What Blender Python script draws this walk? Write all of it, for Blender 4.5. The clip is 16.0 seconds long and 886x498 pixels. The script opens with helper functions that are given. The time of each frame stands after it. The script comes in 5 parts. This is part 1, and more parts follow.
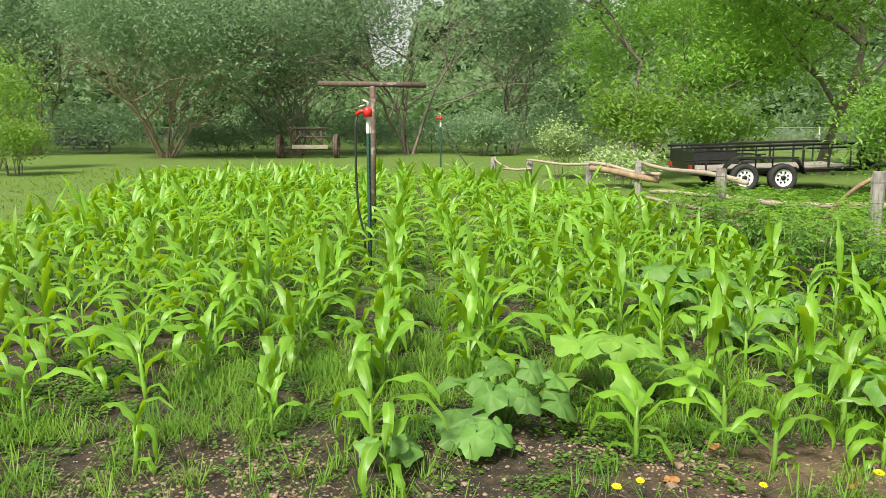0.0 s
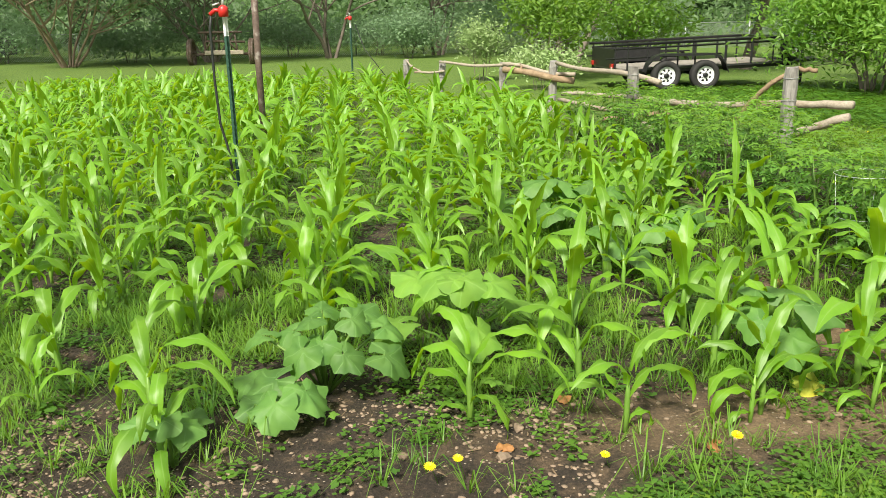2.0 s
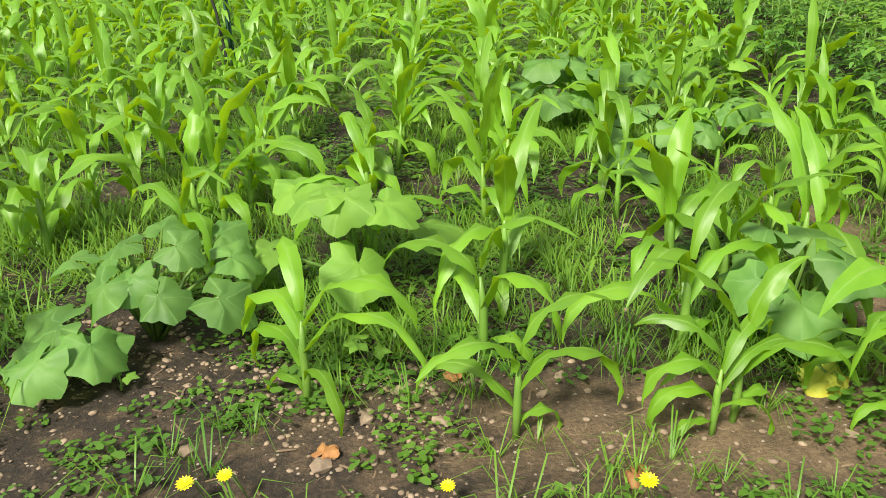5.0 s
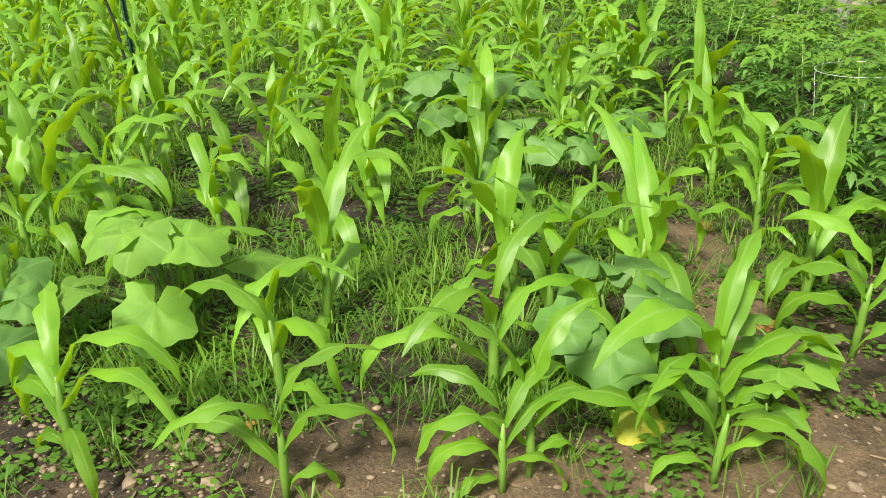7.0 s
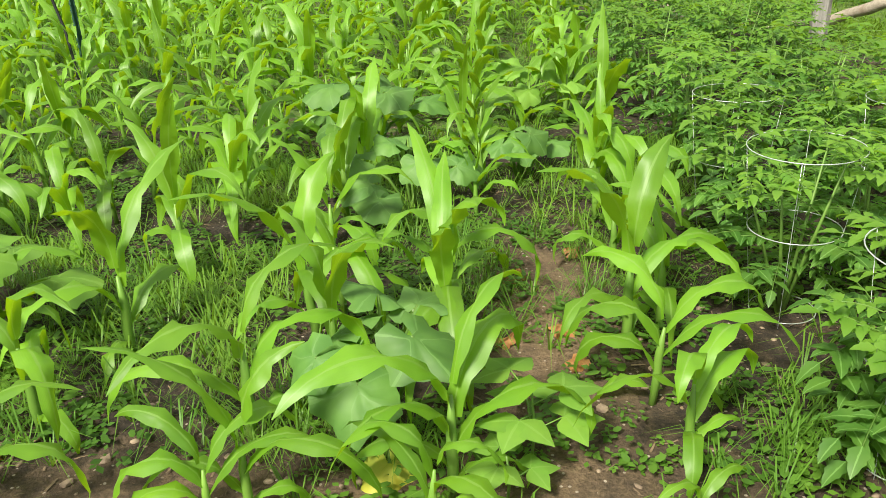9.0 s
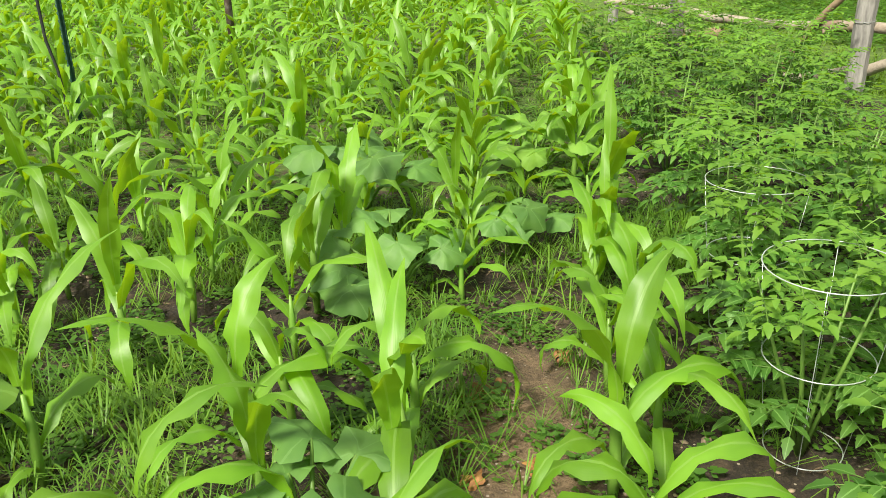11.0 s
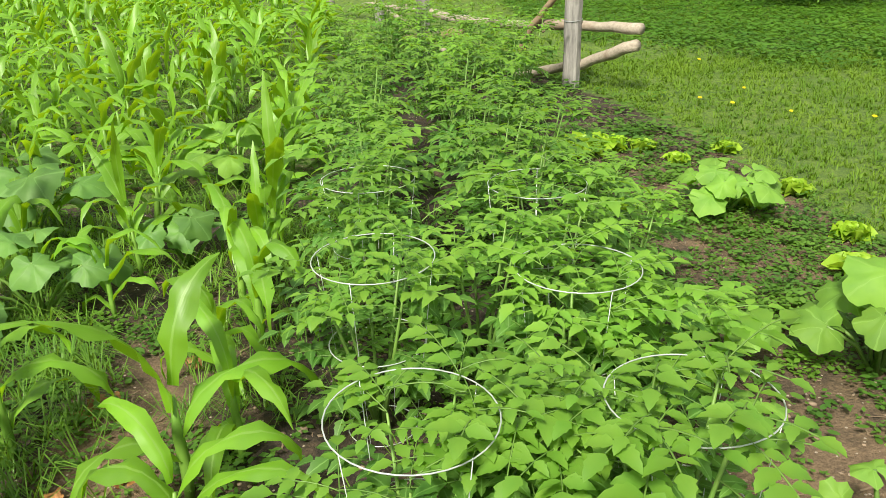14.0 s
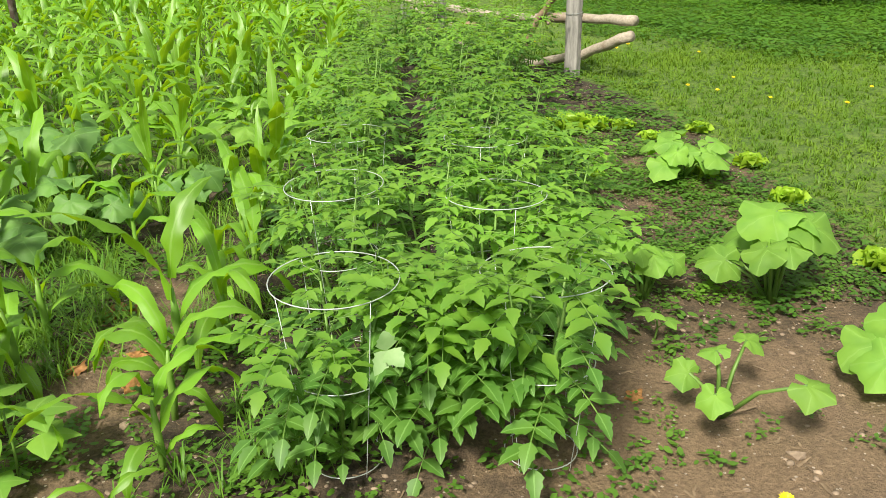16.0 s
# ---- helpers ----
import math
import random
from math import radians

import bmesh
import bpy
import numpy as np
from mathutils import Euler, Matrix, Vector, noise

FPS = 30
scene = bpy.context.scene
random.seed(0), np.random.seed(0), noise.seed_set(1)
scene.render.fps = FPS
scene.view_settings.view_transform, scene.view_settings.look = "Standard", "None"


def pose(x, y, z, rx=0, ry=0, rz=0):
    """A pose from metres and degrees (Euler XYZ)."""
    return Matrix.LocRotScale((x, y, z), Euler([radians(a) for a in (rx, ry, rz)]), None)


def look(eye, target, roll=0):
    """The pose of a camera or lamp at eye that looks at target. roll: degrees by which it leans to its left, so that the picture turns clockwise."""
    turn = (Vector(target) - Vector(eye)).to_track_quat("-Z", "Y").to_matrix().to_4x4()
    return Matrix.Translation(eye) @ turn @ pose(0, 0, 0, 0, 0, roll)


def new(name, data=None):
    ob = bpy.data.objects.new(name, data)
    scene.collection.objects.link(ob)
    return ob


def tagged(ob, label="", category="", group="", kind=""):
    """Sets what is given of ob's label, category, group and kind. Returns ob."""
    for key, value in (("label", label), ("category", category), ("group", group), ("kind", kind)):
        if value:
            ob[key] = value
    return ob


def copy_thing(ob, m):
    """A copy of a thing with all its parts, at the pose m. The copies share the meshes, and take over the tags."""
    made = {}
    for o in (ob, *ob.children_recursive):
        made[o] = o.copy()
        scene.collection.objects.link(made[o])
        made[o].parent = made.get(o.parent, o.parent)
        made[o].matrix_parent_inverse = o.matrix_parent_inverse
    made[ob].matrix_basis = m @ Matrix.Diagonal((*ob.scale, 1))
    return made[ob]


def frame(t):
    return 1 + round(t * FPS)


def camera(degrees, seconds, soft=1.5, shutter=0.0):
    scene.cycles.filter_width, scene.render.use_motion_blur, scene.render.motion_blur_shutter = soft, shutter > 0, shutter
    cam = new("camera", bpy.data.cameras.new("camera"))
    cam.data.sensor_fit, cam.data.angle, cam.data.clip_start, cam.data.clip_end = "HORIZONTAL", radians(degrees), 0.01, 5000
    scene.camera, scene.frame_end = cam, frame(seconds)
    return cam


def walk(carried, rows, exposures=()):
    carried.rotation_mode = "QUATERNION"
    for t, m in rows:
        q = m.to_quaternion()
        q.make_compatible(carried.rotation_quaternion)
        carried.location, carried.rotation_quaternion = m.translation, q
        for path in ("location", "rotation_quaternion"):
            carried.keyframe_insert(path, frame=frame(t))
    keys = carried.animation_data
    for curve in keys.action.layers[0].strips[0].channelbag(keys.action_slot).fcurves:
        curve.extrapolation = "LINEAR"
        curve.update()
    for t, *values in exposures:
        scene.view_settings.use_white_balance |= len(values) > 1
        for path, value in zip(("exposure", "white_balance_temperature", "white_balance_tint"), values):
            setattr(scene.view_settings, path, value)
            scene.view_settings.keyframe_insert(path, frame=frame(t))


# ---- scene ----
cam = camera(57.4, 16.0, soft=0.5)
PATH = [
    (0.0, (0.000, 0.000, 1.630), (0.000, 1.975, 1.317), 0.00),
    (0.5, (0.044, 0.106, 1.599), (0.111, 2.065, 1.205), -1.02),
    (1.0, (0.308, 0.302, 1.585), (0.421, 2.242, 1.113), -1.63),
    (1.5, (0.481, 0.472, 1.606), (0.612, 2.401, 1.094), -1.54),
    (2.0, (0.621, 0.712, 1.602), (0.757, 2.632, 1.059), -1.05),
    (2.5, (0.863, 0.907, 1.578), (0.999, 2.819, 1.008), -0.91),
    (3.0, (1.105, 1.092, 1.581), (1.147, 2.996, 0.971), -1.23),
    (5.5, (1.594, 1.803, 1.368), (1.435, 3.615, 0.536), -1.75),
    (6.0, (1.726, 1.817, 1.387), (1.557, 3.630, 0.560), -2.01),
    (6.5, (1.870, 1.889, 1.392), (1.734, 3.708, 0.570), -2.54),
    (7.0, (2.046, 1.994, 1.400), (1.940, 3.816, 0.582), -2.02),
    (7.5, (2.248, 2.019, 1.392), (2.145, 3.843, 0.579), -2.03),
    (8.0, (2.539, 2.026, 1.393), (2.393, 3.846, 0.579), -1.98),
    (10.5, (2.934, 2.575, 1.498), (2.677, 4.397, 0.715), -1.50),
    (11, (2.977, 2.670, 1.521), (2.694, 4.498, 0.758), -1.30),
    (11.5, (2.992, 2.720, 1.518), (2.746, 4.554, 0.759), -1.50),
    (12, (3.110, 2.674, 1.533), (3.032, 4.524, 0.775), -1.80),
    (12.5, (3.334, 2.595, 1.541), (3.334, 4.453, 0.800), -1.20),
    (13, (3.510, 2.553, 1.563), (3.562, 4.412, 0.827), -1.40),
    (13.5, (3.639, 2.586, 1.558), (3.739, 4.440, 0.815), -2.00),
    (14, (3.790, 2.604, 1.562), (3.898, 4.446, 0.791), -1.10),
    (14.5, (3.954, 2.507, 1.557), (4.043, 4.351, 0.789), -0.90),
    (15, (4.110, 2.307, 1.558), (4.141, 4.154, 0.792), -0.90),
    (15.5, (4.124, 2.134, 1.555), (4.128, 3.984, 0.792), -1.10),
    (16, (4.093, 1.960, 1.536), (4.103, 3.808, 0.771), -1.10),
]
walk(cam, [(t, look(eye, target, roll)) for t, eye, target, roll in PATH])

# ---- light ----
world = bpy.data.worlds.new("sky")
scene.world = world
world.use_nodes = True
wn = world.node_tree.nodes
sky = wn.new("ShaderNodeTexSky")
sky.sky_type, sky.sun_disc = "NISHITA", False
sky.sun_elevation, sky.sun_rotation = radians(50), radians(205)
sky.air_density, sky.dust_density, sky.ozone_density = 1.0, 4.0, 1.0
haze = wn.new("ShaderNodeMixRGB")
haze.inputs[0].default_value = 0.75
haze.inputs[2].default_value = (9.4, 9.6, 9.1, 1)
world.node_tree.links.new(sky.outputs[0], haze.inputs[1])
world.node_tree.links.new(haze.outputs[0], wn["Background"].inputs[0])
wn["Background"].inputs[1].default_value = 0.058
sun_data = bpy.data.lights.new("sun", "SUN")
sun_data.energy, sun_data.angle, sun_data.color = 4.8, radians(10), (1.0, 0.94, 0.80)
sun = new("sun", sun_data)
sun.matrix_world = look((-12, -18, 32), (0, 8, 0))
scene.view_settings.exposure = 0.70


# ---- materials ----
def mat(name):
    m = bpy.data.materials.new(name)
    m.use_nodes = True
    nt = m.node_tree
    return m, nt, nt.nodes["Principled BSDF"], nt.nodes["Material Output"]


def add(nt, kind, **kw):
    n = nt.nodes.new(kind)
    for k, v in kw.items():
        n.inputs[k].default_value = v
    return n


def ramp(nt, src, stops):
    r = nt.nodes.new("ShaderNodeValToRGB")
    els = r.color_ramp.elements
    while len(els) < len(stops):
        els.new(0.5)
    for e, (p, c) in zip(els, stops):
        e.position, e.color = p, (*c, 1)
    nt.links.new(src, r.inputs[0])
    return r.outputs[0]


def mix(nt, fac, a, b, kind="MIX"):
    m = nt.nodes.new("ShaderNodeMixRGB")
    m.blend_type = kind
    for i, v in enumerate((fac, a, b)):
        if hasattr(v, "is_output"):
            nt.links.new(v, m.inputs[i])
        else:
            m.inputs[i].default_value = v if i == 0 else (*v, 1)
    return m.outputs[0]


def place(nt):
    return nt.nodes.new("ShaderNodeNewGeometry").outputs["Position"]


def noise_of(nt, scale, detail=4, rough=0.6, src=None):
    n = add(nt, "ShaderNodeTexNoise", Scale=scale, Detail=detail, Roughness=rough)
    nt.links.new(src or place(nt), n.inputs["Vector"])
    return n.outputs[0]


def bump(nt, p, src, strength, dist):
    b = add(nt, "ShaderNodeBump", Strength=strength, Distance=dist)
    nt.links.new(src, b.inputs["Height"])
    nt.links.new(b.outputs[0], p.inputs["Normal"])


def leaf_mat(name, dark, light, through_col, rough=0.45, scale=6.0, share=0.4, rib=None, veins=0.0, spots=None, gloss=0.5):
    """A leaf: two greens that drift over the plants, light coming through, and a rib and veins along it."""
    m, nt, p, out = mat(name)
    a = noise_of(nt, scale, 3)
    col = ramp(nt, a, [(0.32, dark), (0.68, light)])
    rnd = nt.nodes.new("ShaderNodeObjectInfo").outputs["Random"]
    hs = add(nt, "ShaderNodeHueSaturation")
    mr = add(nt, "ShaderNodeMapRange")
    mr.inputs[3].default_value, mr.inputs[4].default_value = 0.8, 1.2
    nt.links.new(rnd, mr.inputs[0])
    nt.links.new(mr.outputs[0], hs.inputs["Value"])
    nt.links.new(col, hs.inputs["Color"])
    col = hs.outputs[0]
    if rib or veins:
        uv = nt.nodes.new("ShaderNodeUVMap").outputs[0]
        sep = nt.nodes.new("ShaderNodeSeparateXYZ")
        nt.links.new(uv, sep.inputs[0])
        if veins:
            w = nt.nodes.new("ShaderNodeMath")
            w.operation = "SINE"
            mul = nt.nodes.new("ShaderNodeMath")
            mul.operation = "MULTIPLY"
            mul.inputs[1].default_value = 95.0
            nt.links.new(sep.outputs[0], mul.inputs[0])
            nt.links.new(mul.outputs[0], w.inputs[0])
            bump(nt, p, w.outputs[0], veins, 0.002)
        if rib:
            d = nt.nodes.new("ShaderNodeMath")
            d.operation = "COMPARE"
            d.inputs[1].default_value, d.inputs[2].default_value = 0.5, 0.045
            nt.links.new(sep.outputs[0], d.inputs[0])
            f = nt.nodes.new("ShaderNodeMath")
            f.operation = "MULTIPLY"
            f.inputs[1].default_value = 0.6
            nt.links.new(d.outputs[0], f.inputs[0])
            col = mix(nt, f.outputs[0], col, rib)
    if spots:
        s = ramp(nt, noise_of(nt, 45.0, 2), [(0.66, (0, 0, 0)), (0.72, (1, 1, 1))])
        col = mix(nt, s, col, spots)
    nt.links.new(col, p.inputs["Base Color"])
    p.inputs["Roughness"].default_value = rough
    p.inputs["Specular IOR Level"].default_value = gloss
    tr = nt.nodes.new("ShaderNodeBsdfTranslucent")
    nt.links.new(mix(nt, 0.75, col, through_col), tr.inputs[0])
    mx = nt.nodes.new("ShaderNodeMixShader")
    mx.inputs[0].default_value = share
    nt.links.new(p.outputs[0], mx.inputs[1])
    nt.links.new(tr.outputs[0], mx.inputs[2])
    nt.links.new(mx.outputs[0], out.inputs[0])
    return m


def plain_mat(name, a, b, rough=0.6, metal=0.0, scale=12.0, bumps=0.3, dist=0.004, stretch=None, spots=None):
    m, nt, p, out = mat(name)
    src = None
    if stretch:
        mp = nt.nodes.new("ShaderNodeMapping")
        mp.inputs["Scale"].default_value = stretch
        nt.links.new(nt.nodes.new("ShaderNodeTexCoord").outputs["Object"], mp.inputs[0])
        src = mp.outputs[0]
    n = noise_of(nt, scale, 6, 0.65, src)
    col = ramp(nt, n, [(0.3, a), (0.7, b)])
    if spots:
        col = mix(nt, ramp(nt, noise_of(nt, scale * 0.35, 4), [(0.55, (0, 0, 0)), (0.68, (1, 1, 1))]), col, spots)
    nt.links.new(col, p.inputs["Base Color"])
    p.inputs["Roughness"].default_value, p.inputs["Metallic"].default_value = rough, metal
    bump(nt, p, n, bumps, dist)
    return m


CORN = leaf_mat("corn_leaf", (0.115, 0.28, 0.015), (0.19, 0.395, 0.022), (0.46, 0.70, 0.003), 0.48, 5.0, 0.42, (0.25, 0.43, 0.09), 0.05, None, 0.75)
CORN_STALK = leaf_mat("corn_stalk", (0.14, 0.29, 0.04), (0.20, 0.36, 0.055), (0.3, 0.5, 0.03), 0.45, 9.0, 0.15)
SQUASH = leaf_mat("squash_leaf", (0.078, 0.19, 0.036), (0.13, 0.27, 0.05), (0.26, 0.5, 0.04), 0.6, 9.0, 0.3, (0.16, 0.31, 0.08))
SQUASH_LIGHT = leaf_mat("squash_leaf_light", (0.14, 0.30, 0.04), (0.20, 0.38, 0.045), (0.36, 0.58, 0.02), 0.68, 9.0, 0.38, (0.24, 0.43, 0.08))
PALE_LEAF = leaf_mat("pale_bleached_leaf", (0.18, 0.32, 0.11), (0.27, 0.40, 0.18), (0.4, 0.55, 0.2), 0.6, 20.0, 0.25)
SQUASH_YELLOW = leaf_mat("squash_leaf_yellow", (0.52, 0.48, 0.05), (0.42, 0.50, 0.07), (0.6, 0.55, 0.04), 0.55, 14.0, 0.3)
VINE = leaf_mat("squash_stem", (0.10, 0.21, 0.035), (0.16, 0.28, 0.05), (0.3, 0.5, 0.05), 0.5, 14.0, 0.1)
TOMATO = leaf_mat("tomato_leaf", (0.058, 0.17, 0.022), (0.115, 0.25, 0.032), (0.25, 0.48, 0.025), 0.55, 9.0, 0.34, (0.22, 0.42, 0.1))
TOMATO_TIP = leaf_mat("tomato_young_leaf", (0.12, 0.28, 0.03), (0.18, 0.34, 0.035), (0.34, 0.58, 0.02), 0.55, 9.0, 0.4)
LETTUCE = leaf_mat("lettuce_leaf", (0.24, 0.43, 0.025), (0.34, 0.52, 0.035), (0.45, 0.66, 0.02), 0.5, 20.0, 0.4)
WEED = leaf_mat("weed_leaf", (0.045, 0.13, 0.014), (0.12, 0.25, 0.024), (0.24, 0.44, 0.025), 0.55, 3.0, 0.32)
COVER = leaf_mat("ground_cover_leaf", (0.050, 0.145, 0.014), (0.10, 0.23, 0.02), (0.2, 0.38, 0.018), 0.5, 1.5, 0.3)
BLADE = leaf_mat("grass_blade", (0.06, 0.165, 0.016), (0.155, 0.285, 0.03), (0.28, 0.44, 0.025), 0.5, 2.2, 0.36)
LAWN_BLADE = leaf_mat("lawn_blade", (0.075, 0.17, 0.012), (0.15, 0.255, 0.018), (0.27, 0.42, 0.012), 0.55, 1.6, 0.36)
PECAN = leaf_mat("pecan_leaf", (0.13, 0.29, 0.05), (0.24, 0.42, 0.07), (0.38, 0.6, 0.06), 0.45, 0.8, 0.46)
BUSH = leaf_mat("bush_leaf", (0.12, 0.25, 0.04), (0.22, 0.37, 0.055), (0.32, 0.52, 0.04), 0.5, 1.2, 0.42)
# leaf greens paled and blued: the air's haze is mixed into the colour
HAZED_TREE = leaf_mat("hazed_tree_leaf", (0.15, 0.245, 0.14), (0.245, 0.36, 0.205), (0.3, 0.44, 0.22), 0.5, 0.5, 0.5)
# lighter than real leaves, with distance haze painted into both greens
HAZED_FAR_TREE = leaf_mat("hazed_far_leaf", (0.12, 0.215, 0.10), (0.21, 0.325, 0.15), (0.28, 0.43, 0.16), 0.6, 0.22, 0.5)
PALE_WEED = leaf_mat("pale_weed_leaf", (0.24, 0.36, 0.13), (0.38, 0.48, 0.24), (0.42, 0.55, 0.18), 0.6, 2.0, 0.35)
DRY = leaf_mat("dry_leaf", (0.26, 0.11, 0.035), (0.42, 0.21, 0.07), (0.45, 0.2, 0.05), 0.7, 30.0, 0.2)
PETAL = leaf_mat("yellow_petal", (0.82, 0.66, 0.01), (0.88, 0.74, 0.02), (0.85, 0.7, 0.02), 0.5, 20.0, 0.25)
WOOD = plain_mat("weathered_wood", (0.15, 0.142, 0.134), (0.34, 0.325, 0.30), 0.85, 0, 7.0, 0.8, 0.01, (5, 5, 0.7), (0.10, 0.09, 0.08))
RAIL = plain_mat("barkless_rail_wood", (0.23, 0.195, 0.15), (0.42, 0.365, 0.29), 0.8, 0, 8.0, 0.6, 0.008, (0.7, 5, 5), (0.22, 0.16, 0.11))
BRANCH = plain_mat("brown_branch_bark", (0.17, 0.11, 0.06), (0.34, 0.25, 0.16), 0.85, 0, 9.0, 0.7, 0.01)
BARK = plain_mat("bark", (0.10, 0.085, 0.07), (0.23, 0.19, 0.16), 0.9, 0, 5.0, 0.9, 0.03)
PALE_BARK = plain_mat("pale_reddish_bark", (0.20, 0.14, 0.10), (0.36, 0.28, 0.21), 0.85, 0, 3.0, 0.5, 0.02)
BLACK_STEEL = plain_mat("black_painted_steel", (0.008, 0.008, 0.009), (0.02, 0.02, 0.021), 0.42, 0, 9.0, 0.1)
TYRE = plain_mat("tyre_rubber", (0.014, 0.014, 0.014), (0.03, 0.029, 0.028), 0.8, 0, 20.0, 0.3)
WHITE_STEEL = plain_mat("white_painted_rim", (0.66, 0.68, 0.70), (0.8, 0.81, 0.82), 0.4, 0, 14.0, 0.05)
DECK = plain_mat("grey_deck_boards", (0.20, 0.18, 0.16), (0.34, 0.31, 0.28), 0.85, 0, 5.0, 0.4)
LAMP_RED = plain_mat("red_lens", (0.30, 0.02, 0.015), (0.42, 0.03, 0.02), 0.3)
RUST = plain_mat("rusty_pipe", (0.07, 0.048, 0.038), (0.16, 0.115, 0.09), 0.75, 0.3, 22.0, 0.5, 0.004, None, (0.26, 0.23, 0.2))
POST_GREEN = plain_mat("green_post_paint", (0.015, 0.06, 0.04), (0.03, 0.09, 0.06), 0.5, 0, 15.0, 0.1)
POST_WHITE = plain_mat("white_post_paint", (0.72, 0.72, 0.7), (0.82, 0.82, 0.8), 0.5, 0, 15.0, 0.1)
RED_PLASTIC = plain_mat("red_plastic", (0.50, 0.015, 0.015), (0.62, 0.03, 0.025), 0.4, 0, 15.0, 0.05)
BLACK_RUBBER = plain_mat("black_hose_rubber", (0.01, 0.012, 0.011), (0.022, 0.025, 0.023), 0.55, 0, 20.0, 0.1)
WIRE = plain_mat("galvanised_wire", (0.42, 0.46, 0.45), (0.62, 0.66, 0.64), 0.4, 0.4, 30.0, 0.1)
CHAIN = plain_mat("chain_link_steel", (0.30, 0.32, 0.32), (0.42, 0.44, 0.44), 0.5, 0.5, 30.0, 0.1)
STONE = plain_mat("pale_stone", (0.12, 0.085, 0.058), (0.36, 0.27, 0.19), 0.85, 0, 18.0, 0.5, 0.004)
DARK_METAL = plain_mat("dark_box_paint", (0.02, 0.026, 0.03), (0.04, 0.048, 0.05), 0.6, 0, 3.0, 0.2)

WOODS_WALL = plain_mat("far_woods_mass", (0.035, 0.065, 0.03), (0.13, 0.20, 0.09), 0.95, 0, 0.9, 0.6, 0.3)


def ground_mat():
    """Bare soil where the garden is dug, lawn elsewhere; the attribute soil says how much of each there is."""
    m, nt, p, out = mat("garden_ground")
    at = nt.nodes.new("ShaderNodeAttribute")
    at.attribute_name = "soil"
    fine, mid, big = noise_of(nt, 70, 6, 0.7), noise_of(nt, 9, 6, 0.65), noise_of(nt, 1.1, 4, 0.6)
    dark = ramp(nt, fine, [(0.3, (0.010, 0.007, 0.004)), (0.55, (0.036, 0.025, 0.016)), (0.8, (0.13, 0.092, 0.062))])
    tan = ramp(nt, fine, [(0.25, (0.08, 0.052, 0.028)), (0.6, (0.225, 0.152, 0.088)), (0.85, (0.36, 0.26, 0.16))])
    at2 = nt.nodes.new("ShaderNodeAttribute")
    at2.attribute_name = "dry"
    pat = nt.nodes.new("ShaderNodeMath")
    pat.operation = "ADD"
    nt.links.new(at2.outputs["Fac"], pat.inputs[0])
    nt.links.new(mid, pat.inputs[1])
    soil = mix(nt, ramp(nt, pat.outputs[0], [(0.5, (0, 0, 0)), (0.95, (1, 1, 1))]), dark, tan)
    vor = add(nt, "ShaderNodeTexVoronoi", Scale=42.0)
    nt.links.new(place(nt), vor.inputs["Vector"])
    peb = ramp(nt, vor.outputs["Distance"], [(0.16, (1, 1, 1)), (0.22, (0, 0, 0))])
    pick = ramp(nt, vor.outputs["Color"], [(0.62, (0, 0, 0)), (0.66, (1, 1, 1))])
    soil = mix(nt, mix(nt, 1.0, peb, pick, "MULTIPLY"), soil, (0.42, 0.35, 0.28))
    blend = mix(nt, 0.6, fine, noise_of(nt, 16, 8, 0.75))
    lawn_a = ramp(nt, blend, [(0.38, (0.03, 0.065, 0.01)), (0.5, (0.10, 0.18, 0.02)), (0.62, (0.17, 0.24, 0.04))])
    lawn_b = ramp(nt, blend, [(0.38, (0.04, 0.075, 0.010)), (0.5, (0.13, 0.20, 0.022)), (0.62, (0.18, 0.25, 0.045))])
    lawn = mix(nt, ramp(nt, big, [(0.35, (0, 0, 0)), (0.7, (1, 1, 1))]), lawn_a, lawn_b)
    lawn = mix(nt, ramp(nt, mid, [(0.40, (0.55, 0.55, 0.55)), (0.58, (0, 0, 0))]), lawn, (0.045, 0.10, 0.016))
    edge = nt.nodes.new("ShaderNodeMath")
    edge.operation = "ADD"
    half = nt.nodes.new("ShaderNodeMath")
    half.operation = "MULTIPLY_ADD"
    half.inputs[1].default_value, half.inputs[2].default_value = 0.9, -0.45
    nt.links.new(mid, half.inputs[0])
    nt.links.new(at.outputs["Fac"], edge.inputs[0])
    nt.links.new(half.outputs[0], edge.inputs[1])
    col = mix(nt, ramp(nt, edge.outputs[0], [(0.42, (0, 0, 0)), (0.58, (1, 1, 1))]), lawn, soil)
    nt.links.new(col, p.inputs["Base Color"])
    p.inputs["Roughness"].default_value = 0.92
    bump(nt, p, fine, 0.9, 0.02)
    return m


GROUND = ground_mat()


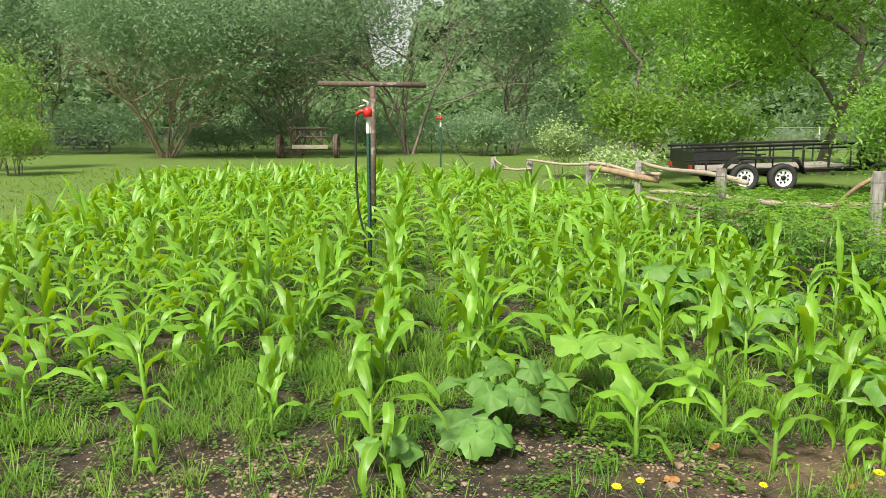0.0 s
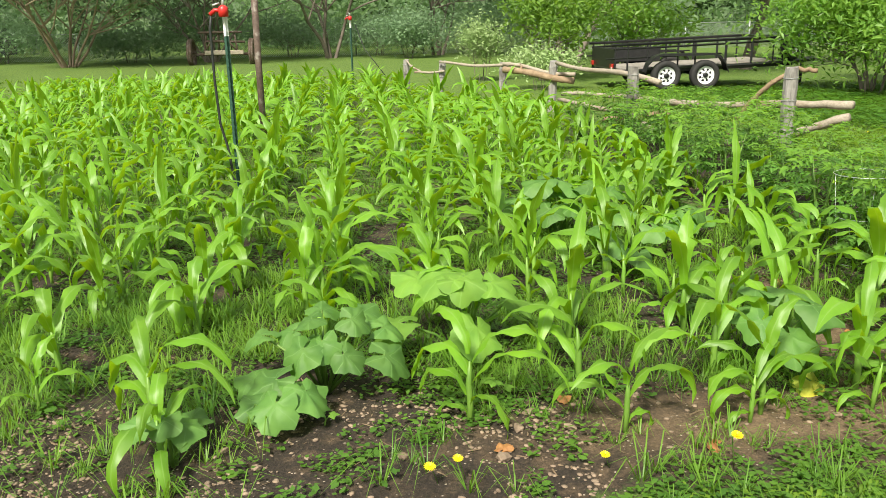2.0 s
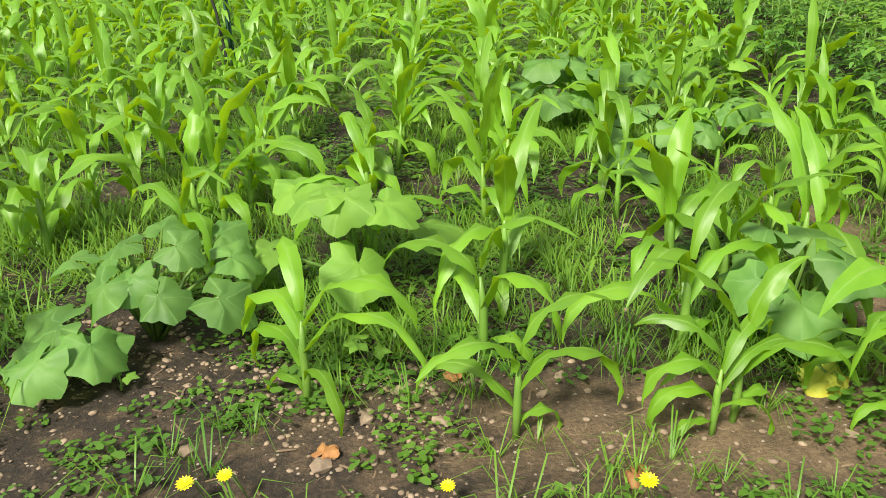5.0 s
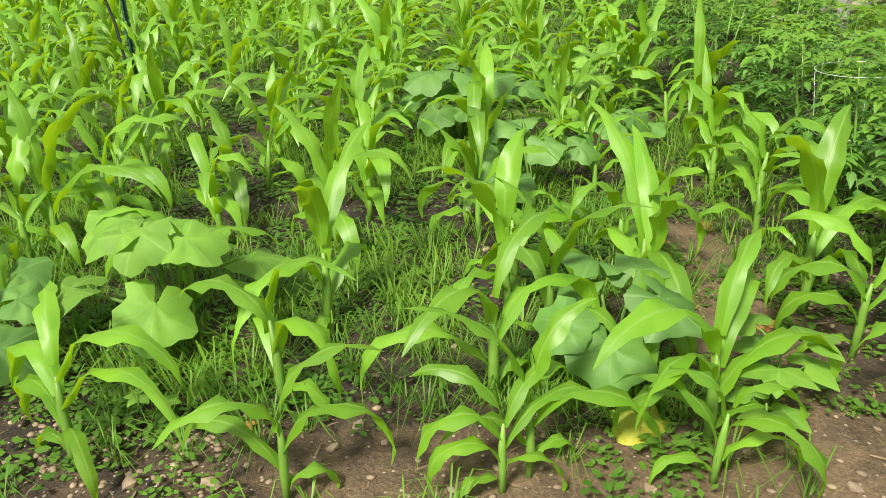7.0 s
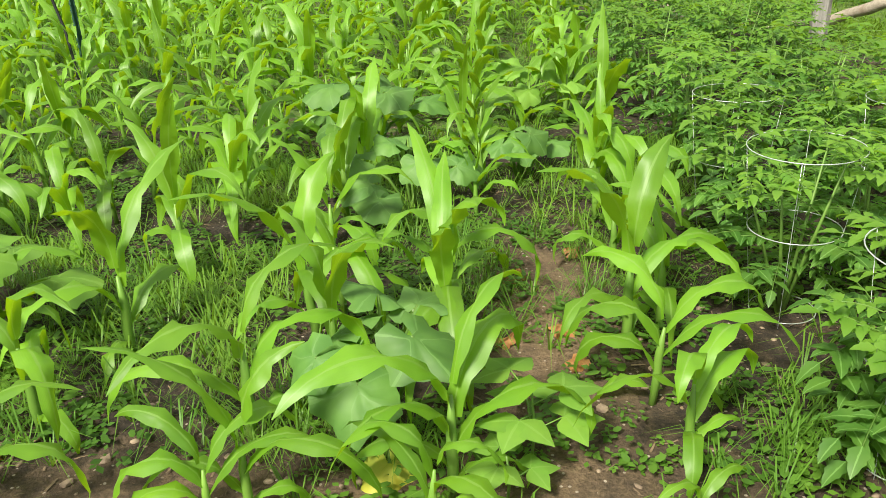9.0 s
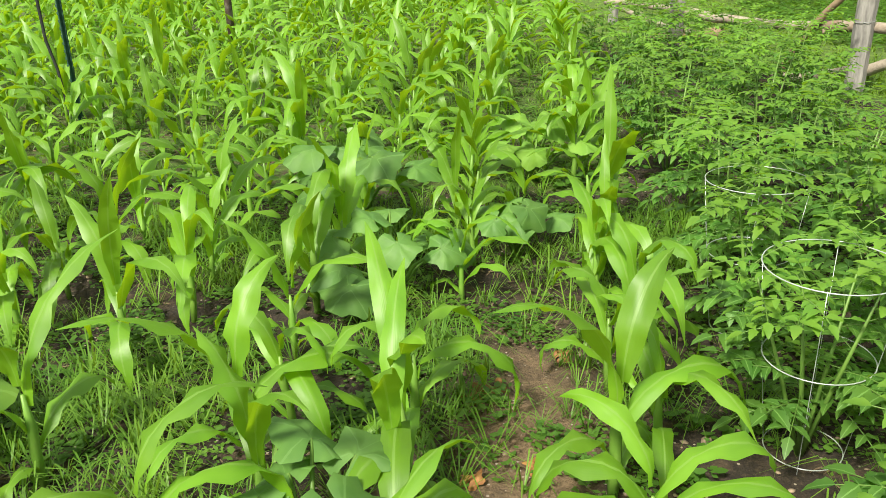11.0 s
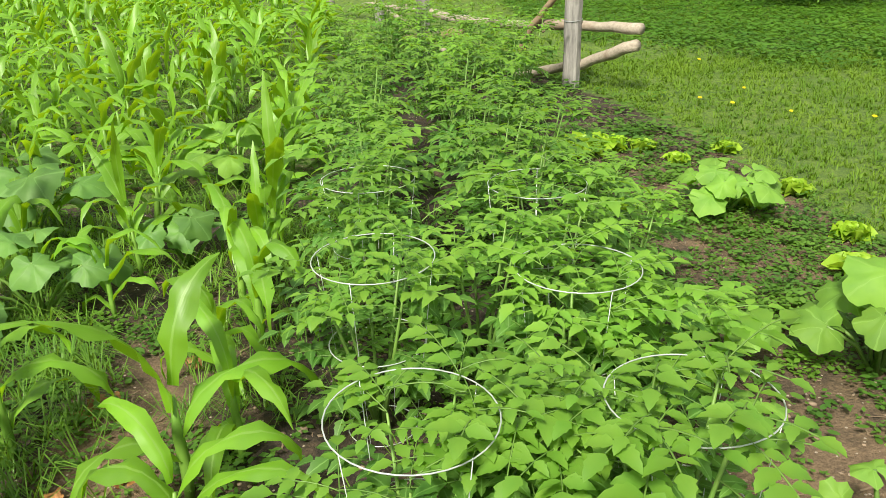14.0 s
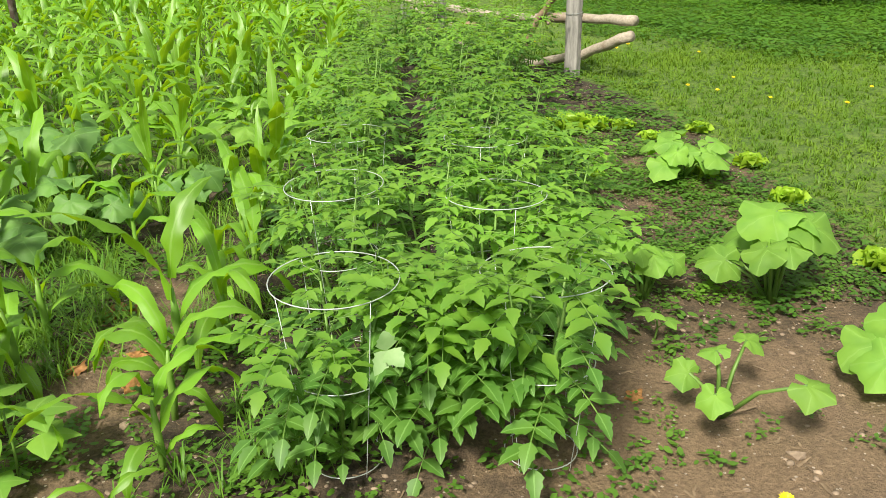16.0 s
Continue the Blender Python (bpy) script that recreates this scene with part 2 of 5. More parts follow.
# ---- mesh tools ----
class Geo:
    """Gathers faces, with a uv for each corner's vertex and a material slot for each face."""

    def __init__(self):
        self.v, self.f, self.uv, self.m = [], [], [], []

    def add(self, verts, faces, uv=None, slot=0):
        n = len(self.v)
        self.v.extend(verts)
        self.uv.extend(uv or [(0.2, 0.5)] * len(verts))
        for f in faces:
            self.f.append(tuple(i + n for i in f))
            self.m.append(slot)

    def mesh(self, name, mats, smooth=True):
        me = bpy.data.meshes.new(name)
        me.from_pydata([tuple(v) for v in self.v], [], self.f)
        for m in mats:
            me.materials.append(m)
        me.polygons.foreach_set("material_index", self.m)
        me.polygons.foreach_set("use_smooth", [smooth] * len(self.f))
        layer = me.uv_layers.new(name="UVMap")
        idx = np.empty(len(me.loops), int)
        me.loops.foreach_get("vertex_index", idx)
        layer.data.foreach_set("uv", np.array(self.uv, float)[idx].ravel())
        me.update()
        return me


def strip(g, spine, sides, widths, slot=0, fold=0.25, wave=0.0, cross=3, phase=0.0):
    """A leaf blade along a spine: folded at the rib, with rippled margins."""
    vs, uv, fs = [], [], []
    n = len(spine)
    for i, (p, s, w) in enumerate(zip(spine, sides, widths)):
        d = (spine[min(i + 1, n - 1)] - spine[max(i - 1, 0)]).normalized()
        up = s.cross(d)
        for j in range(cross):
            a = 2 * j / (cross - 1) - 1
            lift = abs(a) * fold * w + (wave * w * math.sin(i * 1.9 + phase + (1.5 if a > 0 else 0)) * abs(a))
            vs.append(p + s * (a * w) + up * lift)
            uv.append((j / (cross - 1), i / (n - 1)))
    for i in range(n - 1):
        for j in range(cross - 1):
            k = i * cross + j
            fs.append((k, k + 1, k + cross + 1, k + cross))
    g.add(vs, fs, uv, slot)


def tube(g, pts, radii, sides=8, slot=0, caps=True):
    """A round bar along a line of points."""
    pts = [Vector(p) for p in pts]
    vs, fs = [], []
    n = len(pts)
    for i, p in enumerate(pts):
        d = (pts[min(i + 1, n - 1)] - pts[max(i - 1, 0)]).normalized()
        u = d.cross(Vector((0.13, 0.31, 0.94)) if abs(d.z) < 0.95 else Vector((1, 0.1, 0))).normalized()
        w = d.cross(u)
        r = radii[i] if isinstance(radii, (list, tuple)) else radii
        for k in range(sides):
            a = 2 * math.pi * k / sides
            vs.append(p + u * (r * math.cos(a)) + w * (r * math.sin(a)))
    for i in range(n - 1):
        for k in range(sides):
            q = (k + 1) % sides
            fs.append((i * sides + k, i * sides + q, (i + 1) * sides + q, (i + 1) * sides + k))
    if caps:
        fs.append(tuple(range(sides))[::-1])
        fs.append(tuple((n - 1) * sides + k for k in range(sides)))
    g.add(vs, fs, None, slot)


def box(g, lo, hi, slot=0, bev=0.0):
    """A bar with chamfered long edges."""
    bm = bmesh.new()
    bmesh.ops.create_cube(bm, size=1)
    c = [(a + b) / 2 for a, b in zip(lo, hi)]
    s = [b - a for a, b in zip(lo, hi)]
    for v in bm.verts:
        v.co = Vector([c[i] + v.co[i] * s[i] for i in range(3)])
    if bev:
        bmesh.ops.bevel(bm, geom=bm.edges[:], offset=bev, segments=1, affect="EDGES")
    bm.verts.index_update()
    g.add([v.co.copy() for v in bm.verts], [tuple(v.index for v in f.verts) for f in bm.faces], None, slot)
    bm.free()


def ring(g, c, r, thick, n=28, slot=0, tilt=(0, 0), sides=5):
    pts = [Vector((c[0] + r * math.cos(a), c[1] + r * math.sin(a), c[2] + r * (tilt[0] * math.cos(a) + tilt[1] * math.sin(a)))) for a in (2 * math.pi * i / n for i in range(n + 1))]
    tube(g, pts, thick, sides, slot, False)


def group_of(name, label, category, group="", kind="", at=(0, 0, 0)):
    e = tagged(new(name), label, category, group, kind)
    e.location = at
    e.empty_display_size = 0.1
    return e


def part(name, me, parent, label=""):
    o = new(name, me)
    o.parent = parent
    if label:
        o["label"] = label
    return o


R = random.Random(7)

# ---- the plan ----
ROW_X = [3.20, 2.62, 2.08, 1.50, 0.95, 0.32, -0.32, -0.92, -1.50, -2.10, -2.70, -3.3, -3.9, -4.5, -5.1, -5.7, -6.3, -6.9, -7.5, -8.1]
FENCE = [(5.47, 10.17, 1.0), (4.17, 12.15, 0.94), (3.64, 15.15, 0.89), (2.86, 15.95, 0.84), (1.80, 17.50, 0.82), (1.18, 19.00, 0.79)]


def row_x(x, y):
    return x - 0.04 * (y - 4.4)


def fence_x(y):
    return float(np.interp(y, [p[1] for p in FENCE], [p[0] for p in FENCE]))


def bed_edge(y):
    """The lawn's edge along the right of the vegetable bed."""
    return float(np.interp(y, [3.4, 5.6, 6.9, 8.0, 9.4, 10.8, 12], [6.35, 6.2, 6.1, 6.05, 5.75, 5.3, 4.6]))


def soil_at(x, y):
    """How bare the soil is: 1 in the garden, 0 on the lawn."""
    front = 2.75 + 0.40 * max(0.0, min(1.0, (x - 0.5) / 1.0))
    if x > 3.6:
        front = 3.35
    d = min(y - front, 21.3 - y, bed_edge(y) - x if y < 12 else fence_x(y) - 0.5 - x, x + 5.6 + max(0, y - 9.7) * 0.265)
    return max(0.0, min(1.0, 0.5 + d * (0.9 if y < 3.8 and x < 3.6 and d < 0.3 else 2.2))) * (1.0 if y < 7.2 or x > 3.4 else 0.48)


def dry_at(x, y):
    """Where the soil is trodden and pale."""
    a = math.exp(-(((x - 5.0) / 0.75) ** 2 + ((y - 3.9) / 0.7) ** 2)) * 0.8
    b = math.exp(-(((x - 2.9) / 0.25) ** 2 + ((y - 4.7) / 0.8) ** 2)) * 0.5
    c = math.exp(-(((x - 2.4) / 1.2) ** 2 + ((y - 3.6) / 0.3) ** 2)) * 0.4
    d = math.exp(-(((x - 5.6) / 0.7) ** 2 + ((y - 6.4) / 1.9) ** 2)) * 0.34
    return a + b + c + d


def height_at(x, y):
    if y < 2.5 or y > 12 or x < -4 or x > 7.5:
        return 0.0
    n = noise.noise((x * 3.1, y * 3.1, 0.3)) * 0.016 + noise.noise((x * 11, y * 11, 4.3)) * 0.010
    return n * (0.35 + soil_at(x, y))


def build_ground():
    xs = np.concatenate([[-600, -300, -150, -80, -45, -30], np.arange(-22, -3, 0.5), np.arange(-3, 7.2, 0.07), np.arange(7.3, 20, 0.6), [30, 45, 80, 150, 300, 600]])
    ys = np.concatenate([[-300, -100, -40, -20, -10, -5, -2, 0, 1, 2], np.arange(2.6, 9.5, 0.07), np.arange(9.6, 26, 0.3), [28, 32, 38, 46, 60, 90, 150, 300, 700]])
    vs = [(float(x), float(y), height_at(x, y)) for y in ys for x in xs]
    n = len(xs)
    fs = [(j * n + i, j * n + i + 1, (j + 1) * n + i + 1, (j + 1) * n + i) for j in range(len(ys) - 1) for i in range(n - 1)]
    me = bpy.data.meshes.new("ground")
    me.from_pydata(vs, [], fs)
    me.polygons.foreach_set("use_smooth", [True] * len(fs))
    a = me.attributes.new("soil", "FLOAT", "POINT")
    a.data.foreach_set("value", [soil_at(v[0], v[1]) for v in vs])
    b = me.attributes.new("dry", "FLOAT", "POINT")
    b.data.foreach_set("value", [dry_at(v[0], v[1]) for v in vs])
    me.materials.append(GROUND)
    tagged(new("ground", me), "lawn and dug dark garden soil with small stones", "ground", "", "structure")


build_ground()


# ---- corn ----
def corn_leaf(g, rnd, z0, az, length, width, lift, fall, segs=9, cross=5, slot=0):
    """One arching blade from the stalk at height z0; lift and fall are its first and last slopes in degrees."""
    out = Vector((math.cos(az), math.sin(az), 0))
    side0 = Vector((-math.sin(az), math.cos(az), 0))
    p = Vector((0, 0, z0)) + out * 0.006
    spine, sides, widths = [], [], []
    bend, tw = rnd.uniform(0.75, 1.5), rnd.uniform(-1.3, 1.3)
    yaw = rnd.uniform(-0.5, 0.5)
    for i in range(segs + 1):
        s = i / segs
        e = radians(lift + (fall - lift) * s**bend)
        d = (out * math.cos(e) + Vector((0, 0, math.sin(e))) + side0 * yaw * s * 0.5).normalized()
        sd = (Matrix.Rotation(tw * s * s, 3, d) @ side0)
        sd = (sd - d * sd.dot(d)).normalized()
        spine.append(p.copy())
        sides.append(sd)
        widths.append(max(0.0012, width * (0.40 + 0.66 * math.sin(min(1, s / 0.5) * math.pi / 2)) * max(0.0, 1 - max(0, (s - 0.45) / 0.55) ** 1.8)))
        p = p + d * (length / segs)
    strip(g, spine, sides, widths, slot, 0.36 if lift > 72 else 0.24, 0.5, cross, rnd.uniform(0, 6))


def corn_plan(rnd, leaves=8):
    """The leaves of one plant: stalk height, side, length, half width, first and last slope."""
    az = rnd.uniform(0, math.pi)
    rows = []
    for i in range(leaves):
        f = i / (leaves - 1)
        upright = f > 0.7
        lift = (79 if upright else 55 + 24 * f) + rnd.uniform(-10, 8)
        fall = rnd.choice((rnd.uniform(-110, -60), rnd.uniform(-100, -40), rnd.uniform(-10, 60))) if upright else rnd.uniform(-135, -60)
        length = (0.18 + 0.36 * math.sin(math.pi * min(1, 0.1 + 0.68 * f))) * rnd.uniform(0.85, 1.15)
        width = (0.013 + 0.022 * math.sin(math.pi * (0.10 + 0.64 * f))) * rnd.uniform(0.85, 1.25)
        rows.append((0.05 + 0.27 * f, az + math.pi * (i % 2) + rnd.uniform(-0.5, 0.5), length, width, lift, fall))
    return rows


def corn_stalk(g, slot=1):
    tube(g, [(0, 0, -0.03), (0.003, 0, 0.1), (-0.002, 0.003, 0.19), (0, 0, 0.29)], [0.012, 0.015, 0.014, 0.005], 8, slot)


def corn_mesh(seed, segs=9, cross=3, leaves=7):
    rnd = random.Random(seed)
    g = Geo()
    corn_stalk(g)
    for z, az, ln, w, a, b in corn_plan(rnd, leaves):
        corn_leaf(g, rnd, z, az, ln, w, a, b, segs, cross)
    return g


CORN_LABEL = "young green corn plant with arching leaves in a garden row"


def corn_parts(seed, leaves=7):
    """A near plant: its stalk and each leaf a part of its own."""
    rnd = random.Random(seed)
    e = group_of("corn_plant", CORN_LABEL, "corn", "corn plants in rows")
    g = Geo()
    corn_stalk(g, 0)
    part("stalk", g.mesh("corn_stalk", [CORN_STALK]), e)
    for z, az, ln, w, a, b in corn_plan(rnd, leaves):
        g = Geo()
        corn_leaf(g, rnd, z, az, ln, w, a, b, 10, 5)
        part("leaf", g.mesh("corn_leaf", [CORN]), e)
    return e


# the plants along the front of the field: x, y, size
FRONT = [(-1.45, 3.62, 0.8), (-0.24, 3.46, 0.8), (-0.34, 3.74, 1.0), (-0.88, 3.95, 0.6), (-0.93, 4.35, 0.95), (-1.72, 4.5, 1.05), (-2.16, 4.82, 0.9), (-2.22, 4.1, 0.8),
         (-0.36, 4.66, 1.0), (-0.47, 4.86, 0.9), (0.93, 3.70, 0.92), (1.02, 4.45, 0.95), (0.16, 4.95, 1.0), (0.33, 5.2, 0.95), (1.54, 3.57, 0.78), (1.45, 3.96, 0.95), (1.50, 4.42, 1.1),
         (2.15, 3.68, 0.85), (2.08, 3.62, 0.74), (2.06, 3.98, 1.1), (2.12, 4.5, 1.05), (2.25, 4.27, 0.95), (2.16, 4.75, 1.0), (2.61, 3.64, 0.74), (2.64, 3.82, 1.0), (2.60, 4.35, 0.95), (2.58, 4.50, 1.1), (2.55, 4.80, 1.05),
         (3.22, 3.67, 0.5), (3.25, 3.97, 0.88), (3.20, 4.25, 0.85), (3.15, 4.55, 1.12), (3.28, 4.70, 0.9), (3.16, 5.12, 1.0), (3.24, 5.40, 1.0), (0.3, 4.5, 0.9)]
protos = [corn_parts(40 + i, 5 + i % 3) for i in range(6)]
for i, (x, y, s) in enumerate(FRONT):
    m = Matrix.LocRotScale((x, y, height_at(x, y)), Euler((R.uniform(-0.08, 0.08), R.uniform(-0.08, 0.08), R.uniform(0, 6.28))), (1, 1, 1))
    e = protos[i] if i < len(protos) else copy_thing(protos[R.randrange(6)], m)
    e.matrix_basis = m
    e.scale = (s * R.uniform(0.95, 1.08),) * 3
spots = []
for k, x0 in enumerate(ROW_X):
    y = 5.02 + R.uniform(0, 0.25)
    if k == 0:
        y = 5.7
    while y < 20.9:
        x = row_x(x0, y) + R.uniform(-0.06, 0.06)
        ok = x > -5.3 - max(0, y - 9.7) * 0.265 - (9.7 - y) * 0.1 and (y < 10.3 or x < fence_x(y) - 0.55)
        if ok and R.random() > 0.05:
            spots.append((x, y, R.uniform(0.78, 1.12)))
        y += R.uniform(0.25, 0.40)
for k in range(10, 15):
    for j in range(4):
        spots.append((ROW_X[k] + R.uniform(-0.06, 0.06), 3.7 + 0.34 * j + R.uniform(-0.08, 0.08), R.uniform(0.7, 1.0)))
spots.sort(key=lambda q: (q[0] - 2.0) ** 2 * 0.5 + q[1] ** 2)
corn_variants = [corn_mesh(100 + i).mesh("corn_plant", [CORN, CORN_STALK]) for i in range(9)]
for x, y, s in spots[:260]:
    o = tagged(new("corn_plant", R.choice(corn_variants)), CORN_LABEL, "corn", "corn plants in rows")
    o.matrix_basis = Matrix.LocRotScale((x, y, height_at(x, y)), Euler((R.uniform(-0.1, 0.1), R.uniform(-0.1, 0.1), R.uniform(0, 6.28))), (s, s, s * R.uniform(0.95, 1.1)))


def scatter(name, protos_g, mats, rows, label, category, smooth=True):
    """Many small plants joined into one object; rows are x, y, z, turn, scale, proto."""
    vs, fs, uvs, ms, n = [], [], [], [], 0
    data = [(np.array([tuple(v) for v in g.v], float), g.f, np.array(g.uv, float), g.m) for g in protos_g]
    for x, y, z, a, s, k in rows:
        v, f, u, mm = data[k]
        c, q = math.cos(a) * s, math.sin(a) * s
        w = np.stack([v[:, 0] * c - v[:, 1] * q + x, v[:, 0] * q + v[:, 1] * c + y, v[:, 2] * s + z], 1)
        vs.append(w)
        fs.extend([tuple(i + n for i in face) for face in f])
        uvs.append(u)
        ms.extend(mm)
        n += len(v)
    g = Geo()
    g.v, g.f, g.uv, g.m = np.concatenate(vs).tolist(), fs, np.concatenate(uvs).tolist(), ms
    o = new(name, g.mesh(name, mats, smooth))
    return tagged(o, label, category, "", "stuff")


far_corn = [corn_mesh(300 + i, 6, 3, 8) for i in range(8)]
scatter("corn_field", far_corn, [CORN, CORN_STALK], [(x, y, 0, R.uniform(0, 6.28), s, R.randrange(8)) for x, y, s in spots[260:]], "green corn field of many young plants in rows", "corn field")


# ---- squash, tomatoes, lettuce ----
def lobed_leaf(g, rnd, c, normal, az, r, slot=0, lobes=5, depth=0.22, cup=0.36, uvrib=True):
    """A broad lobed leaf: rings of points round the stem's end, wavy and cupped."""
    nrm = Vector(normal).normalized()
    u = Vector((math.cos(az), math.sin(az), 0))
    u = (u - nrm * u.dot(nrm)).normalized()
    w = nrm.cross(u)
    n = 26
    vs, uv, fs = [Vector(c)], [(0.2, 0.5)], []
    ph = rnd.uniform(0, 6)
    roll = rnd.uniform(-0.35, 0.35)
    for q in (0.34, 0.68, 1.0):
        for i in range(n):
            a = -math.pi + 0.16 + (2 * math.pi - 0.32) * i / (n - 1)
            notch = (0.5 + 0.5 * math.cos(lobes * a + math.pi)) ** 1.4
            rad = r * q * (1 - depth * notch * (q ** 3))
            rad *= (1.06 - 0.14 * abs(a) / math.pi) * (1 + (0.06 * math.sin(i * 2.6 + ph) + rnd.uniform(-0.03, 0.03) if q == 1 else 0))
            h = cup * r * q * q * (-0.75 + 0.55 * math.sin(2 * a + ph)) + 0.035 * r * math.sin(q * 3.1) * math.cos(lobes * a) + 0.045 * r * q * math.sin(7 * a + ph) + roll * rad * math.sin(a)
            vs.append(Vector(c) + u * (rad * math.cos(a) + 0.2 * r) + w * rad * math.sin(a) + nrm * h)
            uv.append((0.5 + 0.5 * math.sin(lobes * a / 2.0), q))
    for i in range(n - 1):
        fs.append((0, 1 + i, 2 + i))
        for k in (0, n):
            fs.append((1 + k + i, 1 + k + n + i, 2 + k + n + i, 2 + k + i))
    g.add(vs, fs, uv, slot)


def squash_plant(x, y, seed, leaves, reach, tall, size, material, label, yellow=False, spread=6.28, face=0.0):
    rnd = random.Random(seed)
    e = group_of("squash_plant", label, "squash", "squash plants", "", (x, y, height_at(x, y)))
    stems = Geo()
    for i in range(leaves):
        a = face + spread * (i / leaves - 0.5) + rnd.uniform(-0.25, 0.25)
        d = reach * (0.12 + 0.88 * rnd.random())
        top = Vector((math.cos(a) * d, math.sin(a) * d, tall * (0.55 + 0.45 * rnd.random()) * (1.15 - 0.35 * d / reach)))
        mid = Vector((top.x * 0.45, top.y * 0.45, top.z * 0.62))
        tube(stems, [(0.01 * math.cos(a), 0.01 * math.sin(a), 0.0), mid, top], [0.009, 0.007, 0.005], 6, 0)
        g = Geo()
        nrm = Vector((math.cos(a) * 0.3 + rnd.uniform(-0.3, 0.3), math.sin(a) * 0.3 - 0.3 + rnd.uniform(-0.3, 0.3), 1))
        lobed_leaf(g, rnd, top, nrm, a, size * rnd.uniform(0.75, 1.2), 0)
        part("leaf", g.mesh("squash_leaf", [material]), e)
    if yellow:
        g = Geo()
        lobed_leaf(g, rnd, Vector((0.05, -0.24, 0.05)), (0.1, -0.55, 1), -1.2, 0.095, 0)
        part("leaf", g.mesh("squash_leaf", [SQUASH_YELLOW]), e, "wilted yellow leaf")
        tube(stems, [(0, 0, 0.01), (0.03, -0.12, 0.03), (0.05, -0.24, 0.05)], 0.006, 6, 0)
    tube(stems, [(-0.02, 0.02, -0.02), (0, 0, 0.05), (0.01, -0.01, 0.1)], [0.016, 0.014, 0.006], 7, 0)
    part("stem", stems.mesh("squash_stem", [VINE]), e)
    return e


DARK_SQ, LIGHT_SQ = "squash plant with broad dull green lobed leaves", "squash plant with broad light green leaves on tall stems"
squash_plant(0.32, 4.08, 1, 12, 0.32, 0.36, 0.10, SQUASH, DARK_SQ)
squash_plant(0.20, 3.86, 12, 6, 0.24, 0.20, 0.11, SQUASH, DARK_SQ, False, 3.6, -1.7)
squash_plant(0.98, 4.42, 2, 10, 0.34, 0.46, 0.125, SQUASH_LIGHT, LIGHT_SQ)
squash_plant(2.42, 4.12, 3, 8, 0.22, 0.40, 0.115, SQUASH, DARK_SQ, True)
squash_plant(1.90, 6.55, 4, 12, 0.42, 0.48, 0.13, SQUASH, DARK_SQ)
squash_plant(2.28, 5.75, 5, 9, 0.32, 0.34, 0.105, SQUASH, DARK_SQ)
squash_plant(2.82, 7.45, 6, 8, 0.28, 0.40, 0.11, SQUASH_LIGHT, LIGHT_SQ)
squash_plant(2.78, 6.25, 16, 7, 0.26, 0.34, 0.09, SQUASH, DARK_SQ)
squash_plant(5.57, 6.66, 7, 16, 0.25, 0.28, 0.09, SQUASH_LIGHT, LIGHT_SQ)
squash_plant(5.49, 5.02, 8, 13, 0.21, 0.40, 0.115, SQUASH_LIGHT, LIGHT_SQ)
squash_plant(4.99, 4.17, 9, 5, 0.25, 0.27, 0.06, SQUASH_LIGHT, "small squash plant with few light green leaves")
squash_plant(5.68, 4.36, 10, 8, 0.22, 0.24, 0.10, SQUASH_LIGHT, LIGHT_SQ)
squash_plant(4.96, 5.06, 11, 8, 0.20, 0.26, 0.075, SQUASH_LIGHT, "small squash plant with light green leaves")
squash_plant(-0.22, 3.52, 13, 4, 0.16, 0.22, 0.075, SQUASH, "small squash plant with a few dull green leaves")


def bean_plant(x, y, h, size, leaves, seed):
    """A young bean: a thin stem with broad pointed leaflets in threes."""
    rnd = random.Random(seed)
    e = group_of("bean_plant", "young bean plant with smooth light green pointed leaves", "bean plant", "bean plants", "", (x, y, height_at(x, y)))
    st = Geo()
    tube(st, [(0, 0, -0.02), (0.01, 0, h * 0.5), (0, 0.01, h)], [0.005, 0.004, 0.003], 6)
    for i in range(leaves):
        a = i * 2.1 + rnd.uniform(-0.4, 0.4)
        z = h * (0.55 + 0.45 * i / max(1, leaves - 1))
        p = Vector((math.cos(a) * size * 0.8, math.sin(a) * size * 0.8, z + 0.02))
        tube(st, [(0, 0, z - 0.02), p], 0.002, 5)
        for k in (-1, 0, 1):
            b = a + k * 1.25
            g = Geo()
            d = Vector((math.cos(b), math.sin(b), 0.05))
            sd = Vector((-math.sin(b), math.cos(b), 0))
            sp = [p + d * size * t - Vector((0, 0, 0.25 * size * t * t)) for t in (0, 0.15, 0.35, 0.6, 0.85, 1.0)]
            strip(g, sp, [sd] * 6, [size * w for w in (0.05, 0.30, 0.40, 0.30, 0.12, 0.01)], 0, 0.12, 0.05, 5, rnd.uniform(0, 6))
            part("leaflet", g.mesh("bean_leaflet", [SQUASH_LIGHT]), e)
    part("stem", st.mesh("bean_stem", [VINE]), e)


for i, (x, y, h, size, n) in enumerate([(2.84, 3.92, 0.24, 0.11, 5), (1.07, 3.92, 0.10, 0.05, 3), (0.33, 3.76, 0.06, 0.04, 2), (2.78, 3.80, 0.14, 0.08, 3), (4.92, 4.72, 0.12, 0.06, 3)]):
    bean_plant(x, y, h, size, n, 140 + i)


